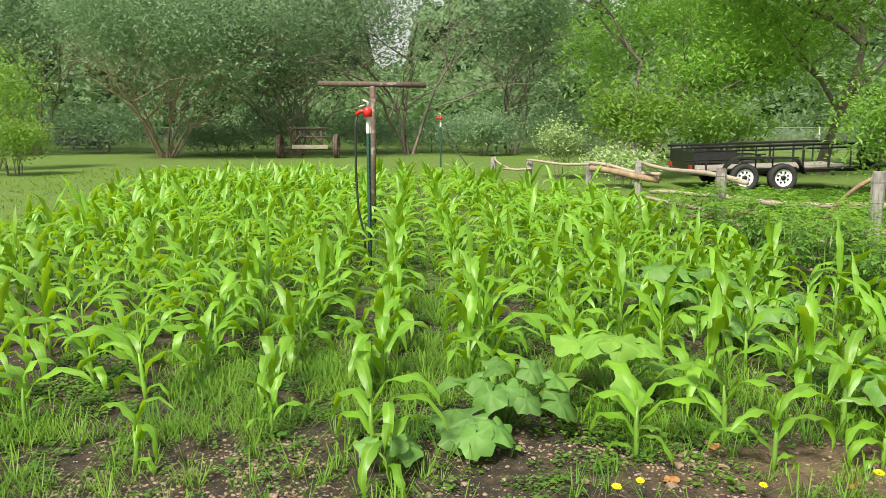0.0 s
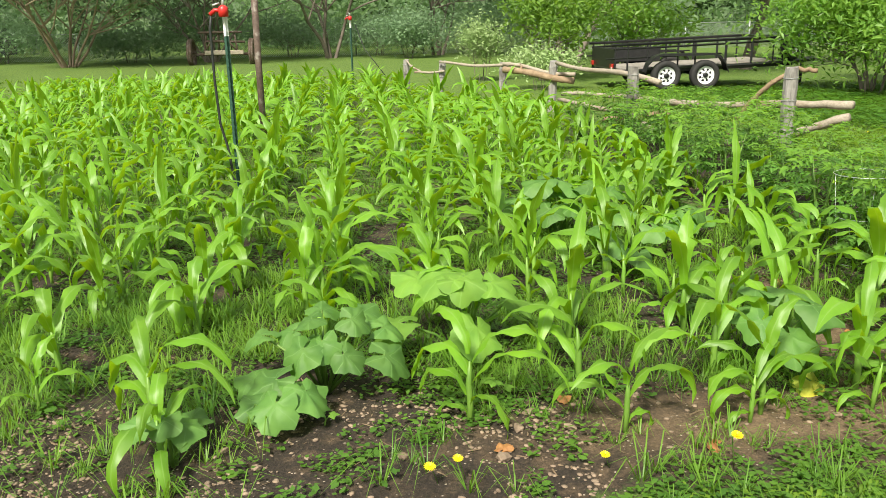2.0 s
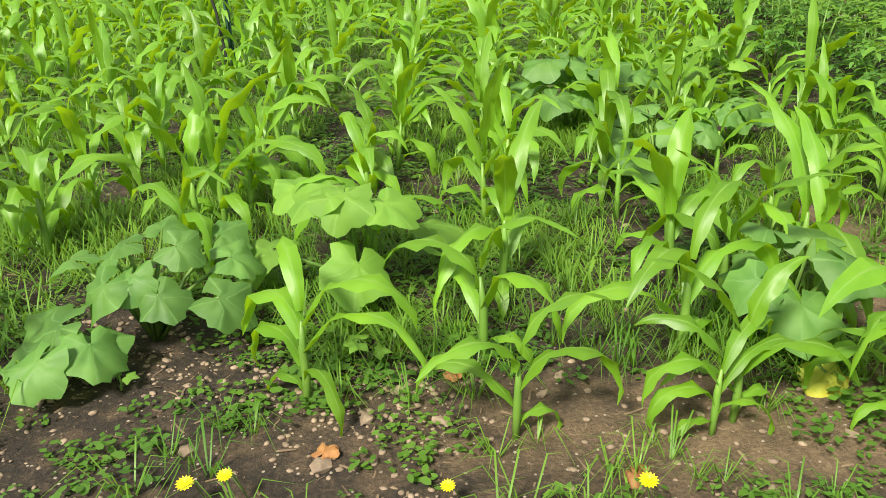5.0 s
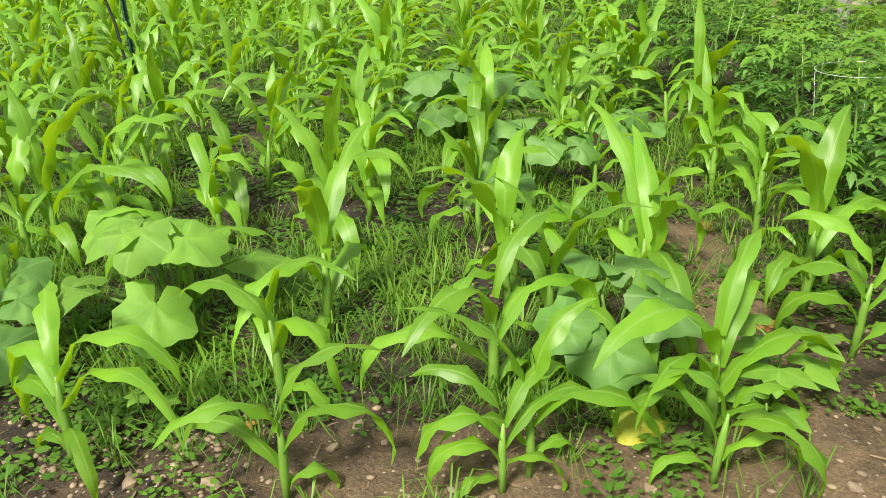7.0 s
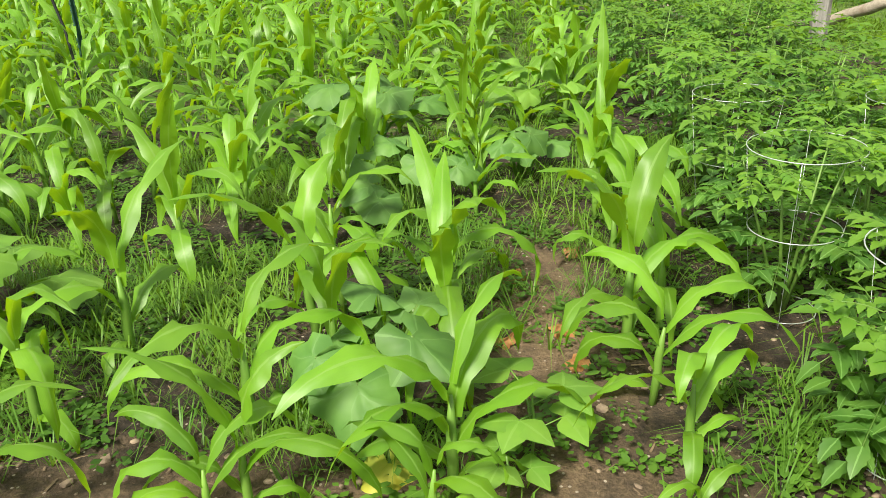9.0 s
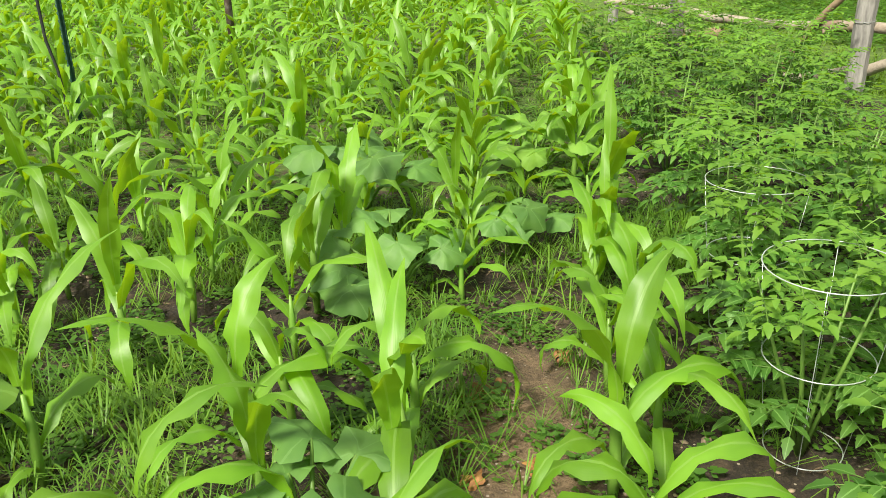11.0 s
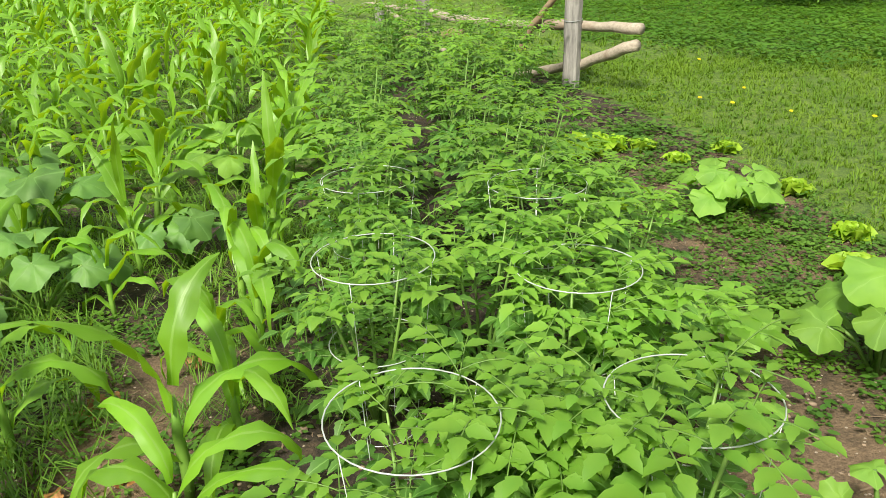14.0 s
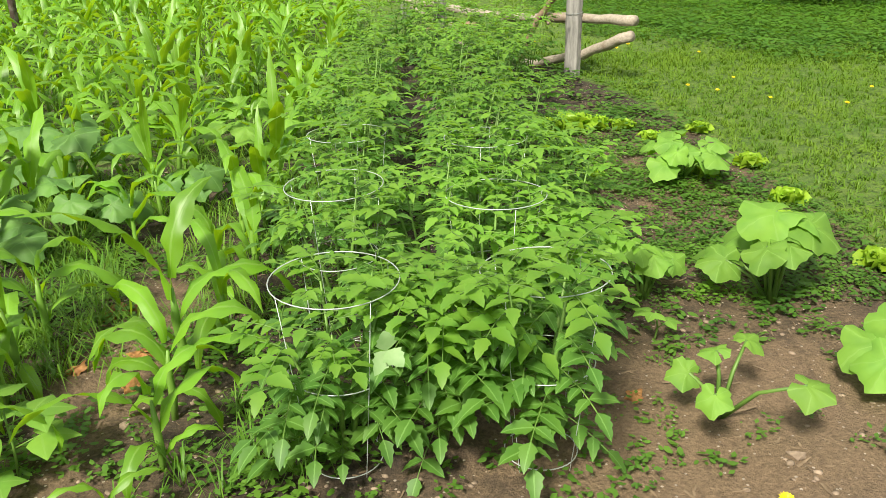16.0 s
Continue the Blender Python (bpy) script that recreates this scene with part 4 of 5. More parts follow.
def t_post(x, y, h, hose):
    """A green steel stake with a white top, a red sprinkler head and a black hose."""
    e = group_of("sprinkler_post", "green steel stake with white top and red sprinkler head", "sprinkler stake", "sprinkler stakes", "", (x, y, 0))
    for nm, a, b, m in (("stake", -0.2, h - 0.22, POST_GREEN), ("white_top", h - 0.22, h, POST_WHITE)):
        g = Geo()
        box(g, (-0.022, -0.004, a), (0.022, 0.004, b), 0, 0.001)
        box(g, (-0.004, -0.03, a + 0.001), (0.004, 0.0, b - 0.001), 0, 0.001)
        z = a + 0.05
        while z < b - 0.03:
            box(g, (-0.008, -0.036, z), (0.008, -0.028, z + 0.02), 0)
            z += 0.055
        part(nm, g.mesh(nm, [m], False), e)
    g = Geo()
    tube(g, [(0, -0.05, h - 0.05), (0, -0.05, h + 0.03), (0, -0.05, h + 0.05)], [0.045, 0.045, 0.02], 10)
    tube(g, [(-0.01, -0.05, h), (-0.07, -0.05, h + 0.01), (-0.12, -0.05, h - 0.03)], [0.025, 0.02, 0.02], 8)
    part("sprinkler_valve", g.mesh("sprinkler_valve", [RED_PLASTIC]), e)
    g = Geo()
    tube(g, [(0, -0.05, h + 0.04), (0, -0.05, h + 0.10), (-0.05, -0.06, h + 0.12)], [0.015, 0.013, 0.008], 8)
    tube(g, [(-0.03, -0.05, h + 0.07), (-0.09, -0.06, h + 0.05)], [0.008, 0.008], 6)
    part("sprinkler_nozzle", g.mesh("sprinkler_nozzle", [WIRE]), e)
    if hose:
        g = Geo()
        tube(g, [(-0.11, -0.05, h - 0.03), (-0.13, -0.05, h - 0.15), (-0.13, -0.06, h - 0.6), (-0.11, -0.08, h - 1.0), (-0.06, -0.08, 0.5), (-0.02, -0.1, 0.15), (0.02, -0.15, 0.02)], 0.012, 8)
        part("hose", g.mesh("hose", [BLACK_RUBBER]), e)


t_post(-0.77, 8.45, 1.72, True)
t_post(-0.06, 20.6, 1.70, False)
g = Geo()
tube(g, [(0.05, 20.6, 1.55), (0.25, 20.3, 1.0), (0.72, 19.8, 0.4)], 0.011, 6)
tagged(new("hose", g.mesh("hose", [BLACK_RUBBER])), "black hose hanging from the far sprinkler stake", "hose")


# ---- old implement, far fence ----
def old_implement():
    e = group_of("farm_implement", "old rusty two-wheeled farm implement under the trees", "farm implement", "", "", (-6.0, 36.0, 0))
    g = Geo()
    tube(g, [(-1.15, 0, 0.42), (1.15, 0, 0.42)], 0.06, 8)
    for x in (-0.7, 0.7):
        tube(g, [(x, 0, 0.4), (x * 0.8, 0.2, 1.35)], 0.045, 6)
        tube(g, [(x, 0, 0.5), (x * 0.3, -0.1, 1.1)], 0.04, 6)
    tube(g, [(-0.9, 0.1, 1.3), (0.9, 0.1, 1.3)], 0.05, 6)
    tube(g, [(-0.6, 0.1, 0.95), (1.0, 0.1, 0.9)], 0.05, 6)
    for i in range(6):
        x = -0.6 + i * 0.24
        tube(g, [(x, 0.1, 1.3), (x + 0.05, 0.3, 0.5)], 0.02, 5)
    part("frame", g.mesh("frame", [RUST]), e)
    g = Geo()
    box(g, (-0.65, -0.15, 0.40), (0.95, -0.05, 0.58), 0, 0.02)
    part("cross_board", g.mesh("cross_board", [RAIL], False), e)
    for x in (-1.25, 1.25):
        g = Geo()
        n = 24
        for k in range(2):
            pts = [(x + 0.09 * k, 0.5 * math.cos(a), 0.5 + 0.5 * math.sin(a)) for a in (2 * math.pi * i / n for i in range(n + 1))]
            tube(g, pts, 0.07, 6, 0, False)
        for i in range(8):
            a = i * math.pi / 4
            tube(g, [(x, 0, 0.5), (x, 0.48 * math.cos(a), 0.5 + 0.48 * math.sin(a))], 0.02, 5)
        part("wheel", g.mesh("wheel", [RUST]), e)


old_implement()


def chain_fence():
    e = group_of("chain_link_fence", "grey chain-link fence with round posts along the trees", "fence", "", "structure", (0, 43.0, 0))
    g = Geo()
    for i in range(22):
        x = -38 + i * 3.4
        tube(g, [(x, 0, -0.1), (x, 0, 1.32)], 0.035, 8)
    part("post", g.mesh("post", [CHAIN]), e)
    g = Geo()
    tube(g, [(-38, 0, 1.27), (34, 0, 1.27)], 0.025, 6)
    part("top_rail", g.mesh("top_rail", [CHAIN]), e)
    g = Geo()
    x = -38.0
    while x < 34:
        for a, b in ((0, 1.2), (1.2, 0)):
            g.add([Vector((x, 0, a)), Vector((x + 0.014, 0, a)), Vector((x + 1.214, 0, b)), Vector((x + 1.2, 0, b))], [(0, 1, 2, 3)])
        x += 0.11
    part("mesh_wire", g.mesh("mesh_wire", [CHAIN]), e)


chain_fence()
g = Geo()
box(g, (-22.4, 47, 0.2), (-19.6, 49, 1.55), 0, 0.06)
box(g, (-22.5, 46.9, 1.5), (-19.5, 49.1, 1.62), 0, 0.03)
for x in (-22.0, -21.3, -20.6, -19.9):
    box(g, (x, 46.94, 0.0), (x + 0.08, 47.02, 1.5), 0, 0.01)
tagged(new("dark_bin", g.mesh("dark_bin", [DARK_METAL], False)), "dark green-black metal bin behind the chain-link fence", "bin")


# ---- trees ----
def leaves_mesh(name, centres, normals_up, size, material, rnd, long=2.0, bend=True):
    """Single pointed leaves of two folded faces each, at the given centres."""
    n = len(centres)
    c = np.array(centres)
    d = rnd.normal(size=(n, 3))
    d[:, 2] = d[:, 2] * 0.6 - 0.35
    d /= np.linalg.norm(d, axis=1)[:, None]
    s = np.cross(d, rnd.normal(size=(n, 3)) * 0.5 + np.array([0, 0, normals_up]))
    s /= np.linalg.norm(s, axis=1)[:, None] + 1e-9
    u = np.cross(s, d)
    sz = size * rnd.uniform(0.6, 1.35, n)[:, None]
    tip, base = c + d * sz, c - d * sz
    l, r = c + s * sz / long + u * sz * 0.18, c - s * sz / long + u * sz * 0.18
    vs = np.stack([base, l, tip, r], 1).reshape(-1, 3)
    k = np.arange(n) * 4
    fs = np.concatenate([np.stack([k, k + 1, k + 2], 1), np.stack([k, k + 2, k + 3], 1)])
    me = bpy.data.meshes.new(name)
    me.from_pydata(vs.tolist(), [], fs.tolist())
    me.materials.append(material)
    return me


def tree(name, at, seed, height, spread, trunks, leaves, size, leaf_m, bark, label, low=0.25, trunk_r=0.16, clump=0.5, category="tree", lean=0.4, long=2.2):
    """Trunks that fork into limbs and twigs, with leaves in clumps round the twigs."""
    rnd, nr = random.Random(seed), np.random.default_rng(seed)
    e = group_of(name, label, category, "", "", at)
    g = Geo()
    ends = []

    def grow(p, d, ln, r, depth):
        pts, rad = [p], [r]
        for i in range(4):
            d = (d + Vector((rnd.gauss(0, 0.16), rnd.gauss(0, 0.16), rnd.gauss(0.03, 0.1)))).normalized()
            p = p + d * ln / 4
            p.z = max(p.z, 0.3)
            pts.append(p)
            rad.append(r * (1 - 0.13 * (i + 1)))
        if depth < 3 or trunk_r > 0.04:
            tube(g, pts if depth < 2 else pts[::2], rad if depth < 2 else rad[::2], (8, 6, 4, 3)[depth], 0, False)
        if depth >= 1:
            ends.extend(pts[1:])
        if depth < 3:
            for k in range(3 if depth else 4):
                t = rnd.uniform(0, 6.28)
                flat = 0.9 if depth else 0.75
                dd = (d * 0.6 + Vector((math.cos(t) * flat, math.sin(t) * flat, rnd.uniform(-0.25, 0.45)))).normalized()
                grow(pts[rnd.choice((2, 3, 4))], dd, ln * rnd.uniform(0.6, 0.8), r * 0.5, depth + 1)

    for k in range(trunks):
        t = 6.28 * k / trunks + rnd.uniform(-0.4, 0.4)
        ln = lean if trunks > 1 else 0.08
        grow(Vector((0.18 * math.cos(t) * (trunks > 1), 0.18 * math.sin(t) * (trunks > 1), -0.15)), Vector((math.cos(t) * ln, math.sin(t) * ln, 1)).normalized(), height * 0.42, trunk_r, 0)
    part("trunk_and_limbs", g.mesh("trunk_and_limbs", [bark]), e)
    en = np.array([tuple(q) for q in ends])
    far = np.percentile(np.hypot(en[:, 0], en[:, 1]), 90)
    en[:, :2] *= spread / far
    en[:, 2] = en[:, 2] * (height / np.percentile(en[:, 2], 96))
    en = en[en[:, 2] > low * height]
    idx = nr.integers(0, len(en), leaves)
    c = en[idx] + nr.normal(size=(leaves, 3)) * np.array([clump, clump, clump * 0.7])
    c = c[c[:, 2] > low * height * 0.55]
    part("crown", leaves_mesh("crown", c, 1.0, size, leaf_m, nr, long), e)
    return e


MULTI = "many-stemmed grey-green tree with thin reddish stems"
tree("small_tree", (-12.4, 36.5, 0), 1, 9.0, 5.6, 9, 31200, 0.095, HAZED_TREE, PALE_BARK, MULTI, 0.15, 0.06, 0.6, "tree", 0.5)
tree("small_tree", (-6.9, 38.5, 0), 2, 8.6, 4.4, 8, 24000, 0.095, HAZED_TREE, BARK, "grey-green many-stemmed tree with dead low branches", 0.12, 0.06, 0.55, "tree", 0.6)
tree("small_tree", (-19.5, 39.0, 0), 3, 10.0, 5.0, 5, 18000, 0.11, HAZED_TREE, BARK, MULTI, 0.12, 0.08, 0.65)
tree("slim_tree", (-1.7, 40.0, 0), 4, 11.0, 3.2, 4, 7800, 0.09, HAZED_TREE, BARK, "tall open tree with dark trunks and thin leaves", 0.3, 0.09, 0.45, "tree", 0.22)
tree("slim_tree", (3.4, 41.0, 0), 5, 11.5, 4.0, 4, 20400, 0.11, HAZED_TREE, BARK, "tall grey-green tree behind the fence", 0.05, 0.08, 0.7)
tree("pecan_tree", (11.8, 25.5, 0), 6, 10.0, 7.0, 1, 26400, 0.12, PECAN, BARK, "large pecan tree with drooping bright green leaves", 0.13, 0.2, 0.6, "tree", 0.4, 3.2)
tree("pecan_tree", (7.2, 29.5, 0), 7, 9.5, 5.4, 2, 24000, 0.12, PECAN, BARK, "bright green leafy tree behind the trailer", 0.08, 0.13, 0.65, "tree", 0.4, 3.0)
tree("pecan_tree", (11.8, 17.9, 0), 8, 5.6, 3.0, 1, 20000, 0.085, PECAN, BARK, "pecan tree with low dark green hanging branches", 0.1, 0.13, 0.42, "tree", 0.4, 3.2)
tree("bush", (10.7, 16.9, 0), 31, 2.2, 1.7, 9, 16000, 0.07, PECAN, BARK, "dark green low leafy branches beside the trailer", 0.04, 0.03, 0.42, "bush", 0.6, 2.6)
tree("bush", (5.1, 22.8, 0), 9, 2.4, 1.3, 6, 3000, 0.085, BUSH, BARK, "bright light green bush beside the trailer", 0.05, 0.03, 0.24, "bush")
tree("bush", (7.7, 23.8, 0), 10, 2.1, 1.5, 5, 2700, 0.085, PECAN, BARK, "green leafy bush behind the trailer", 0.05, 0.03, 0.24, "bush")
tree("bush", (3.35, 23.0, 0), 11, 1.5, 0.7, 7, 3000, 0.045, PALE_WEED, BARK, "tall pale whitish-green weed clump by the fence", 0.0, 0.008, 0.18, "bush")
tree("bush", (4.4, 19.8, 0), 21, 0.9, 0.8, 6, 2100, 0.05, PALE_WEED, BARK, "pale flowering weeds behind the wooden fence", 0.0, 0.008, 0.14, "bush")
tree("small_tree", (-14.9, 26.8, 0), 12, 3.6, 1.3, 7, 5400, 0.06, BUSH, BARK, "lime green young tree at the lawn's edge", 0.0, 0.03, 0.3)
tree("bush", (-12.9, 24.4, 0), 13, 1.5, 1.0, 9, 5400, 0.05, BUSH, BARK, "lime green shrub at the lawn's edge", 0.0, 0.015, 0.22, "bush")
for i, (x, y, h, w) in enumerate([(-17.0, 41.0, 2.0, 2.6), (-10.6, 39.2, 1.3, 2.2), (-8.0, 41.5, 2.6, 2.4), (-3.6, 41.8, 1.8, 2.2), (0.6, 42.0, 1.6, 2.6), (5.8, 40.0, 2.4, 2.6), (1.9, 38.5, 1.9, 1.6)]):
    tree("bush", (x, y, 0), 40 + i, h, w, 6, 3840, 0.085, HAZED_TREE, BARK, "grey-green undergrowth along the chain-link fence", 0.0, 0.015, 0.4, "bush")


def woods_wall():
    """The mass of the woods far off, with an uneven leafy top."""
    g = Geo()
    n, rows = 260, 26
    vs, fs = [], []
    for i in range(n + 1):
        a = radians(-70 + 140 * i / n)
        deg = math.degrees(a)
        top = 15 + 5 * noise.noise((deg * 0.35, 0.5, 0)) + 2.5 * noise.noise((deg * 1.6, 2.5, 0)) + 1.2 * noise.noise((deg * 5, 4.5, 0))
        if -5.6 < deg < -1.6:
            top *= 0.3 + 0.7 * min(1, abs(deg + 3.6) / 2.0) ** 2
        for k in range(rows + 1):
            z = top * k / rows
            d = 84 + 5 * noise.noise((deg * 0.5, z * 0.3, 3.0)) + 2.2 * noise.noise((deg * 2.0, z * 0.9, 7.0)) + 4 * (k / rows) ** 2
            vs.append(Vector((d * math.sin(a), d * math.cos(a), z - 0.3)))
    for i in range(n):
        for k in range(rows):
            q = i * (rows + 1) + k
            fs.append((q, q + rows + 1, q + rows + 2, q + 1))
    g.add(vs, fs)
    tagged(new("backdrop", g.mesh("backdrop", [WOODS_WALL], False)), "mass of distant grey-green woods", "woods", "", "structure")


woods_wall()


def far_woods():
    """A band of trees far behind: trunks and many leaves with an uneven top."""
    nr = np.random.default_rng(5)
    pts = []
    for i in range(90):
        a = radians(nr.uniform(-52, 52))
        d = nr.uniform(50, 72)
        x, y, h, w = d * math.sin(a), d * math.cos(a), nr.uniform(11, 18), nr.uniform(2.2, 4.2)
        if -5.5 < math.degrees(a) < -1.8:
            h = 5.0
        n = 620
        q = nr.normal(size=(n, 3)) * np.array([w, w, 1.0])
        k = nr.random(n)
        q[:, 2] = 0.3 + h * k ** 1.25
        q[:, :2] *= (0.5 + 0.7 * np.sin(np.pi * np.clip(k, 0.4, 0.98)))[:, None]
        pts.append(q + np.array([x, y, 0]))
    o = new("far_woods", leaves_mesh("far_woods", np.concatenate(pts), 1.0, 0.22, HAZED_FAR_TREE, nr, 1.5))
    tagged(o, "dense grey-green woods behind the far fence", "woods", "", "stuff")


far_woods()


# ---- weeds, grass, stones, flowers ----
def weed_proto(seed, n=14, r=0.07, size=0.016):
    """A low clump of small oval leaves on short stems."""
    rnd = random.Random(seed)
    g = Geo()
    for i in range(n):
        a, d = rnd.uniform(0, 6.28), r * rnd.random()**0.6
        p = Vector((math.cos(a) * d, math.sin(a) * d, rnd.uniform(0.012, 0.06)))
        t = rnd.uniform(0, 6.28)
        dd = Vector((math.cos(t), math.sin(t), rnd.uniform(-0.2, 0.3)))
        s = Vector((-math.sin(t), math.cos(t), rnd.uniform(-0.3, 0.3)))
        k = size * rnd.uniform(0.6, 1.3)
        if size > 0.02:
            g.add([p, p + dd * 0.5 * k + s * k * 0.5, p + dd * 1.4 * k + s * k * 0.45, p + dd * 2 * k, p + dd * 1.4 * k - s * k * 0.45, p + dd * 0.5 * k - s * k * 0.5], [(0, 1, 2, 3), (0, 3, 4, 5)])
        else:
            g.add([p, p + dd * k + s * k * 0.6, p + dd * 2 * k, p + dd * k - s * k * 0.6], [(0, 1, 2), (0, 2, 3)])
    return g


def tuft_proto(seed, n=11, ln=0.15, w=0.0018, spread=1.3):
    """A tuft of arching grass blades."""
    rnd = random.Random(seed)
    g = Geo()
    for i in range(n):
        a = rnd.uniform(0, 6.28)
        o = Vector((math.cos(a), math.sin(a), 0))
        s = Vector((-math.sin(a), math.cos(a), 0)) * w
        h = ln * rnd.uniform(0.5, 1.15)
        q = spread * rnd.uniform(0.45, 1.0)
        p0 = o * rnd.uniform(0, 0.015)
        p1 = p0 + o * h * 0.35 * q + Vector((0, 0, h * 0.62))
        p2 = p0 + o * h * 0.95 * q + Vector((0, 0, h * max(0.05, 0.85 - 0.6 * q)))
        g.add([p0 - s, p0 + s, p1 + s, p1 - s, p2], [(0, 1, 2, 3), (3, 2, 4)])
    return g


def sow(count, x0, x1, y0, y1, want, smin, smax, kinds, near=0.0):
    rows = []
    for i in range(count):
        x, y = R.uniform(x0, x1), y0 + (y1 - y0) * R.random() ** (1 + near)
        if R.random() < want(x, y):
            rows.append((x, y, height_at(x, y) - 0.004, R.uniform(0, 6.28), R.uniform(smin, smax), R.randrange(kinds)))
    return rows


def patch(x, y, f, o):
    return max(0.0, min(1.0, 0.5 + 1.6 * noise.noise((x * f, y * f, o))))


def weeds_here(x, y):
    s = soil_at(x, y)
    if s < 0.3:
        return 0.12
    if s < 0.5:
        return 0.6
    base = patch(x, y, 2.2, 1.7) * (0.95 if y > 3.9 else 0.5 if x > 0.9 else 0.25)
    if x > 4.5:
        return min(1.0, base * 0.9 + 0.25) if y > 5.0 else base * 0.2
    return base * (1 - min(1, 1.5 * dry_at(x, y)))


def grass_here(x, y):
    s = soil_at(x, y)
    if s < 0.4:
        return 0.1
    if x > 3.7:
        return 0.06
    return patch(x, y, 1.7, 7.7) * (0.8 if y > 3.9 else 0.2) * (1 - min(1, 1.6 * dry_at(x, y)))


weeds = [weed_proto(i) for i in range(6)] + [weed_proto(20 + i, 11, 0.055, 0.021) for i in range(2)]
scatter("weeds", weeds, [WEED], sow(15000, -2.6, 6.3, 3.0, 7.0, weeds_here, 0.45, 1.05, 8, 0.2) + sow(1500, 4.75, 6.0, 4.9, 8.6, lambda x, y: patch(x, y, 2.6, 5.3) if x < bed_edge(y) - 0.1 else 0.0, 0.5, 1.05, 8) + sow(3200, -5.5, 6.0, 7.0, 12.0, weeds_here, 1.0, 1.9, 8), "low green broad-leaved weeds between the rows", "weeds")
tufts = [tuft_proto(i) for i in range(6)]
scatter("wild_grass", tufts, [BLADE], sow(7500, -2.6, 4.0, 3.0, 7.0, grass_here, 0.7, 1.5, 6, 0.2) + sow(2600, -5.5, 4.0, 7.0, 13.0, grass_here, 1.0, 1.8, 6), "thin grass growing between the corn rows", "grass")


def lawn_here(x, y):
    return 1.0 if soil_at(x, y) < 0.42 else 0.0


lawn = [tuft_proto(50 + i, 6, 0.06, 0.003, 1.2) for i in range(5)] + [weed_proto(70, 8, 0.06, 0.012)]
scatter("lawn_grass", lawn, [LAWN_BLADE], sow(8500, 5.2, 9.0, 4.0, 11.5, lawn_here, 0.7, 1.4, 6) + sow(600, 0.2, 3.6, 2.7, 3.3, lawn_here, 0.8, 1.6, 6) + sow(3600, 4.6, 13, 10.6, 20.0, lawn_here, 0.9, 1.9, 6, 0.5) + sow(1600, -12, -5, 11.0, 28.0, lawn_here, 1.0, 2.0, 6), "short green lawn grass", "lawn")


def cover_here(x, y):
    """Low leafy ground cover on the lawn beyond the fence's end."""
    d = y - float(np.interp(x, [5.8, 6.2, 7.5, 8.9, 12.0], [15.5, 13.2, 11.1, 10.5, 10.2])) + 0.8 * noise.noise((x * 0.9, y * 0.9, 6.0))
    return max(0.0, min(1.0, 0.25 + d * 0.6))


scatter("ground_cover", [weed_proto(90 + i, 12, 0.10, 0.019) for i in range(4)], [COVER], sow(5500, 5.8, 12.0, 10.2, 18.5, cover_here, 1.0, 2.0, 4, 0.35), "dark green leafy ground cover on the lawn", "ground cover")


def stone_proto(seed):
    rnd = random.Random(seed)
    bm = bmesh.new()
    bmesh.ops.create_icosphere(bm, subdivisions=1, radius=1)
    for v in bm.verts:
        v.co = Vector((v.co.x * 1.2, v.co.y * 0.9, v.co.z * 0.55)) * rnd.uniform(0.8, 1.15)
    bm.verts.index_update()
    g = Geo()
    g.add([v.co.copy() for v in bm.verts], [tuple(v.index for v in f.verts) for f in bm.faces])
    bm.free()
    return g


stones = [stone_proto(i) for i in range(6)]


def stones_here(x, y):
    return 0.9 * patch(x, y, 1.6, 3.1) * (1 if y < 3.95 else 0.35) * (soil_at(x, y) > 0.45)


def pebbles(rows):
    return [(x, y, z + 0.004, a, s * s, k) for x, y, z, a, s, k in rows]


scatter("pebbles", stones, [STONE], pebbles(sow(6000, -1.8, 1.4, 2.95, 4.2, stones_here, 0.05, 0.118, 6) + sow(3500, 1.2, 6.1, 3.35, 5.5, stones_here, 0.05, 0.12, 6) + sow(700, -2, 6, 5.0, 9.0, stones_here, 0.08, 0.15, 6)), "small pale pebbles lying in the garden soil", "pebbles")
big_stones = [g.mesh("stone", [STONE], False) for g in stones]
for i, (x, y, s) in enumerate([(0.65, 3.47, 0.03), (-0.75, 3.36, 0.025), (1.03, 3.42, 0.035), (1.12, 3.62, 0.03), (1.33, 3.62, 0.028), (1.19, 3.80, 0.025), (1.62, 3.77, 0.018), (1.68, 3.87, 0.018), (1.83, 4.34, 0.018), (2.45, 3.62, 0.02), (2.95, 3.62, 0.022),
                               (3.05, 4.2, 0.02), (3.42, 4.35, 0.025), (3.45, 4.85, 0.022), (5.32, 4.2, 0.02), (5.15, 3.95, 0.025), (5.9, 6.15, 0.022), (5.95, 6.75, 0.022), (0.1, 3.45, 0.026), (-0.05, 3.6, 0.022)]):
    o = tagged(new("stone", big_stones[i % 6]), "pale tan rounded stone lying on the soil", "stone", "loose stones")
    o.matrix_basis = Matrix.LocRotScale((x, y, height_at(x, y) + s * 0.2), Euler((R.uniform(-0.3, 0.3), R.uniform(-0.3, 0.3), R.uniform(0, 6))), (s, s, s))


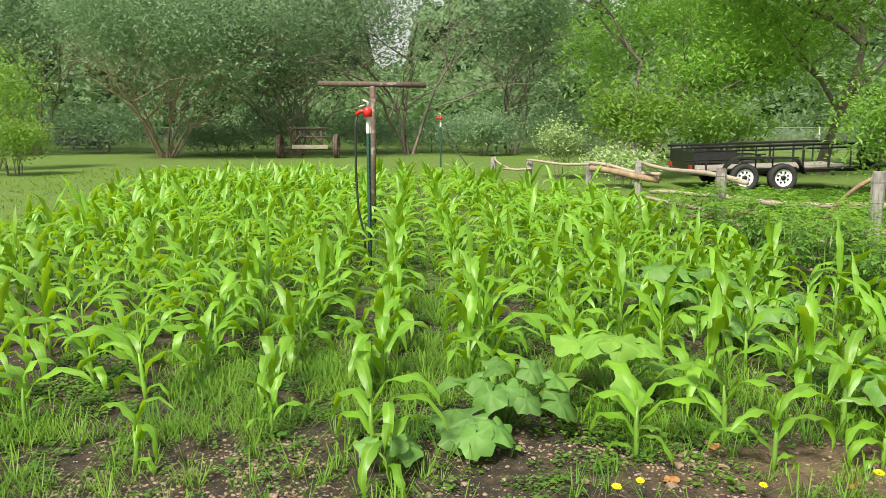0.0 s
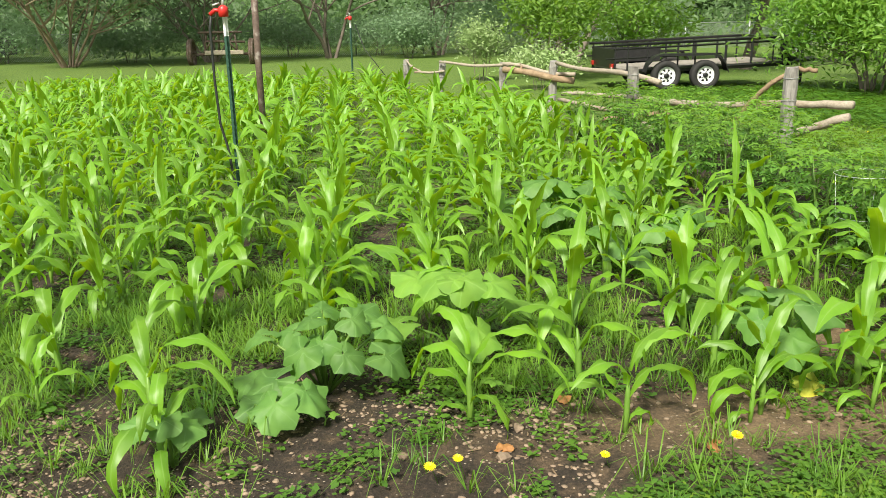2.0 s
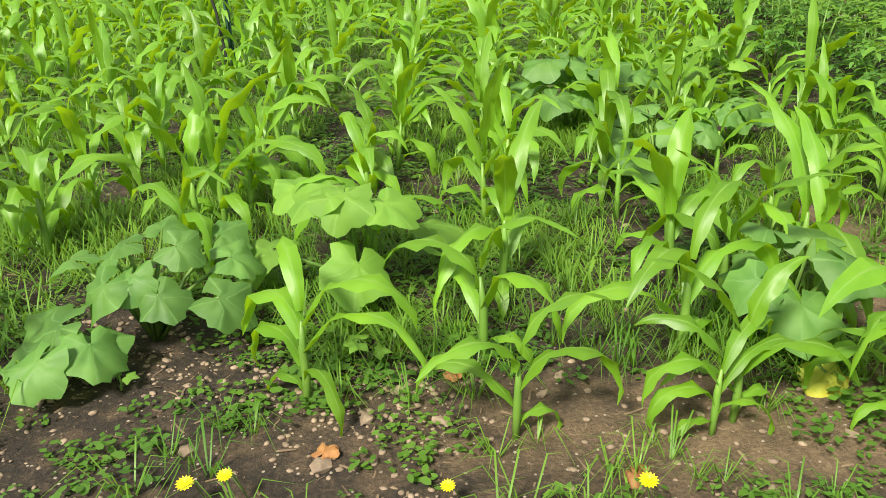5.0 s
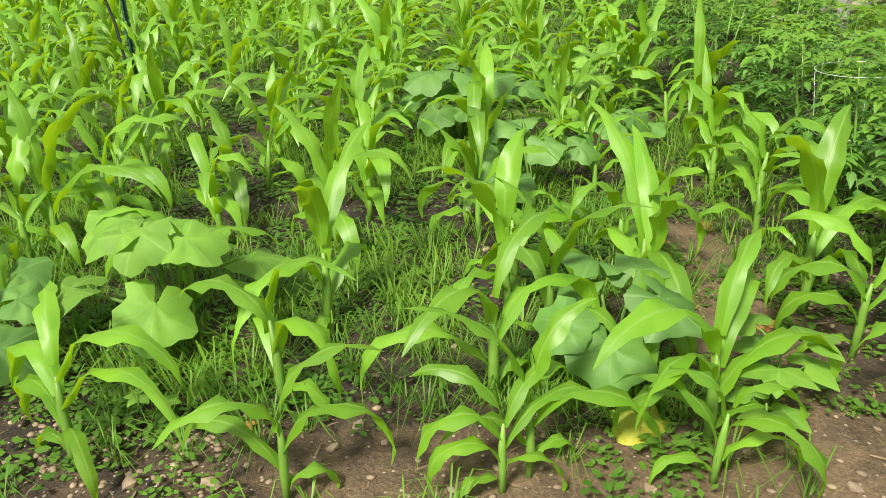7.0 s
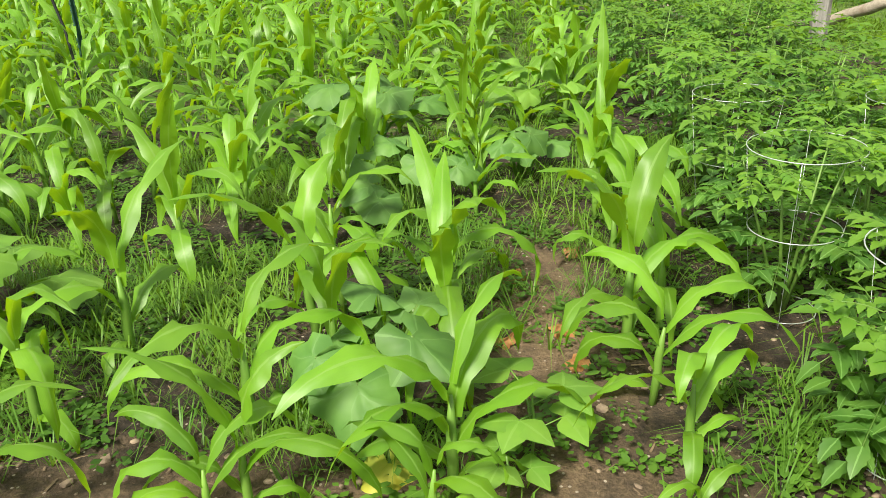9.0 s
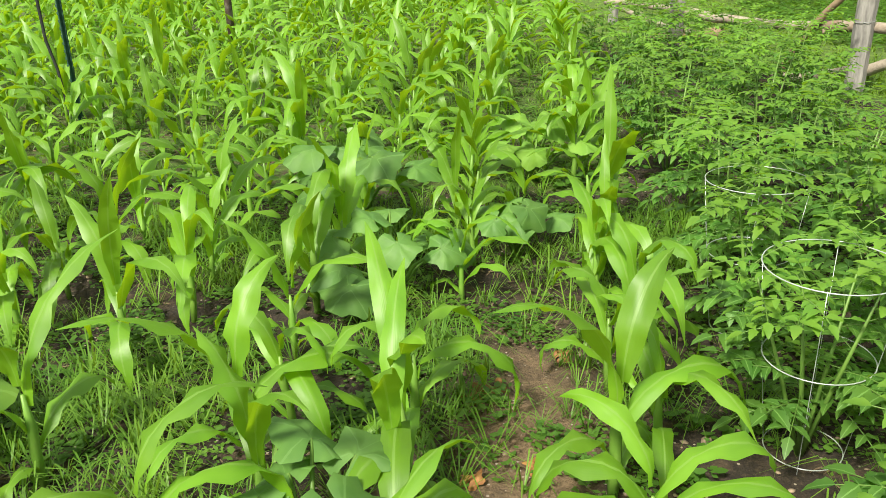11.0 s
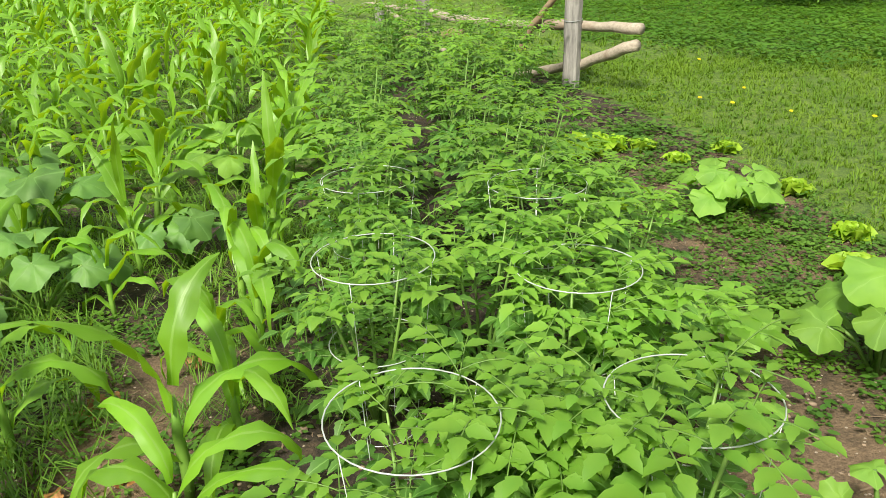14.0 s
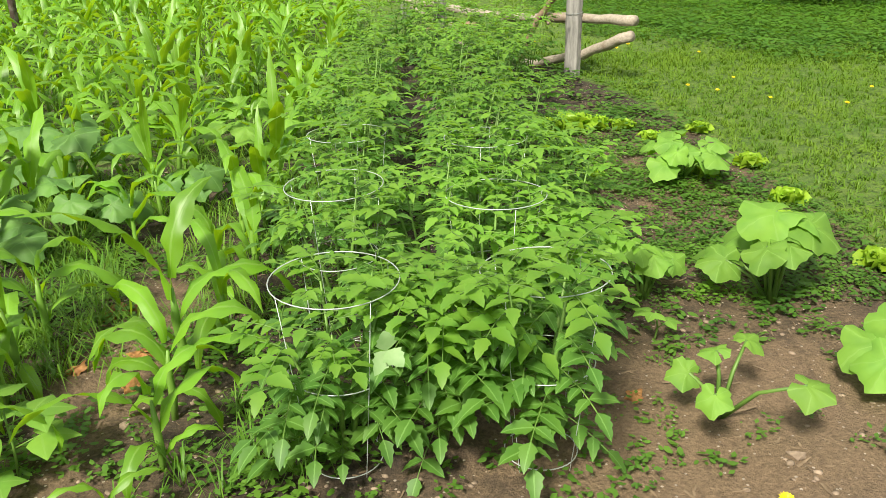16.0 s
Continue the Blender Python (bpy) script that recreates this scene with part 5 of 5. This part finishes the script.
def dry_leaf(x, y, s, seed):
    rnd = random.Random(seed)
    g = Geo()
    lobed_leaf(g, rnd, (0, 0, 0.02), (0.2, -0.2, 1), rnd.uniform(0, 6), s, 0, 5, 0.35, 0.5)
    lobed_leaf(g, rnd, (s * 0.3, s * 0.3, 0.025), (-0.4, -0.3, 1), rnd.uniform(0, 6), s * 0.6, 0, 3, 0.3, 0.6)
    o = tagged(new("dry_leaf", g.mesh("dry_leaf", [DRY])), "curled brown dead leaf lying on the soil", "dead leaf", "dead leaves")
    o.location = (x, y, height_at(x, y))


for i, (x, y, s) in enumerate([(2.95, 4.63, 0.06), (2.76, 5.05, 0.055), (2.70, 4.98, 0.045), (3.0, 4.45, 0.04), (1.85, 3.42, 0.035), (2.75, 4.55, 0.04), (4.75, 4.32, 0.035), (1.03, 3.45, 0.04), (1.36, 3.85, 0.035), (3.0, 5.3, 0.04)]):
    dry_leaf(x, y, s, 80 + i)


def dandelion(x, y, h, r, seed):
    rnd = random.Random(seed)
    e = group_of("yellow_flower", "yellow dandelion-like flower on a thin stem", "flower", "yellow flowers", "", (x, y, height_at(x, y)))
    g = Geo()
    tube(g, [(0.03, 0.02, 0), (0.012, 0.01, h * 0.6), (0, 0, h)], 0.0018, 5)
    part("stem", g.mesh("flower_stem", [VINE]), e)
    g = Geo()
    for k, (n, q, up) in enumerate(((15, 1.0, 0.15), (13, 0.75, 0.4), (9, 0.45, 0.8))):
        for i in range(n):
            a = 6.283 * i / n + k * 0.2
            d = Vector((math.cos(a), math.sin(a) , up)).normalized()
            s = Vector((-math.sin(a), math.cos(a), 0)) * r * 0.16
            b = Vector((0, 0, h + 0.002 * k))
            g.add([b, b + d * r * q * 0.7 + s, b + d * r * q, b + d * r * q * 0.7 - s], [(0, 1, 2), (0, 2, 3)])
    o = part("petals", g.mesh("petals", [PETAL]), e)
    o.rotation_euler = (radians(14), 0, 0)


for i, (x, y, h, r) in enumerate([(0.74, 3.27, 0.10, 0.024), (0.84, 3.28, 0.12, 0.021), (1.375, 3.29, 0.08, 0.02), (1.83, 3.25, 0.18, 0.024), (5.03, 3.74, 0.04, 0.025), (7.4, 8.4, 0.08, 0.022), (6.35, 9.2, 0.09, 0.022), (6.55, 9.0, 0.08, 0.02), (6.15, 11.3, 0.1, 0.025), (6.35, 11.6, 0.1, 0.025),
                               (7.0, 11.0, 0.09, 0.022), (6.9, 8.7, 0.07, 0.018), (5.3, 11.9, 0.1, 0.02), (7.9, 9.0, 0.08, 0.02), (6.9, 9.6, 0.07, 0.02)]):
    dandelion(x, y, h, r, 90 + i)


def chip_proto(seed):
    """A scrap of dead stem or straw lying bent on the soil."""
    rnd = random.Random(seed)
    g = Geo()
    ln, w = rnd.uniform(0.02, 0.07), rnd.uniform(0.0015, 0.005)
    pts = [Vector((ln * t, 0.25 * ln * math.sin(2 * t + seed), 0.004 + 0.008 * rnd.random())) for t in (0, 0.5, 1)]
    strip(g, pts, [Vector((0, 1, 0.2)).normalized()] * 3, [w, w, w * 0.5], 0, 0.3)
    return g


LITTER = plain_mat("dead_stems", (0.08, 0.052, 0.03), (0.25, 0.18, 0.11), 0.9, 0, 6.0, 0.2)


def litter_here(x, y):
    return (0.3 + 0.7 * patch(x, y, 2.6, 9.9)) * (soil_at(x, y) > 0.45)


scatter("soil_litter", [chip_proto(i) for i in range(8)], [LITTER], sow(7000, -2.2, 6.1, 3.3, 6.5, litter_here, 0.4, 1.0, 8), "scraps of dead stems and straw on the soil", "plant litter")
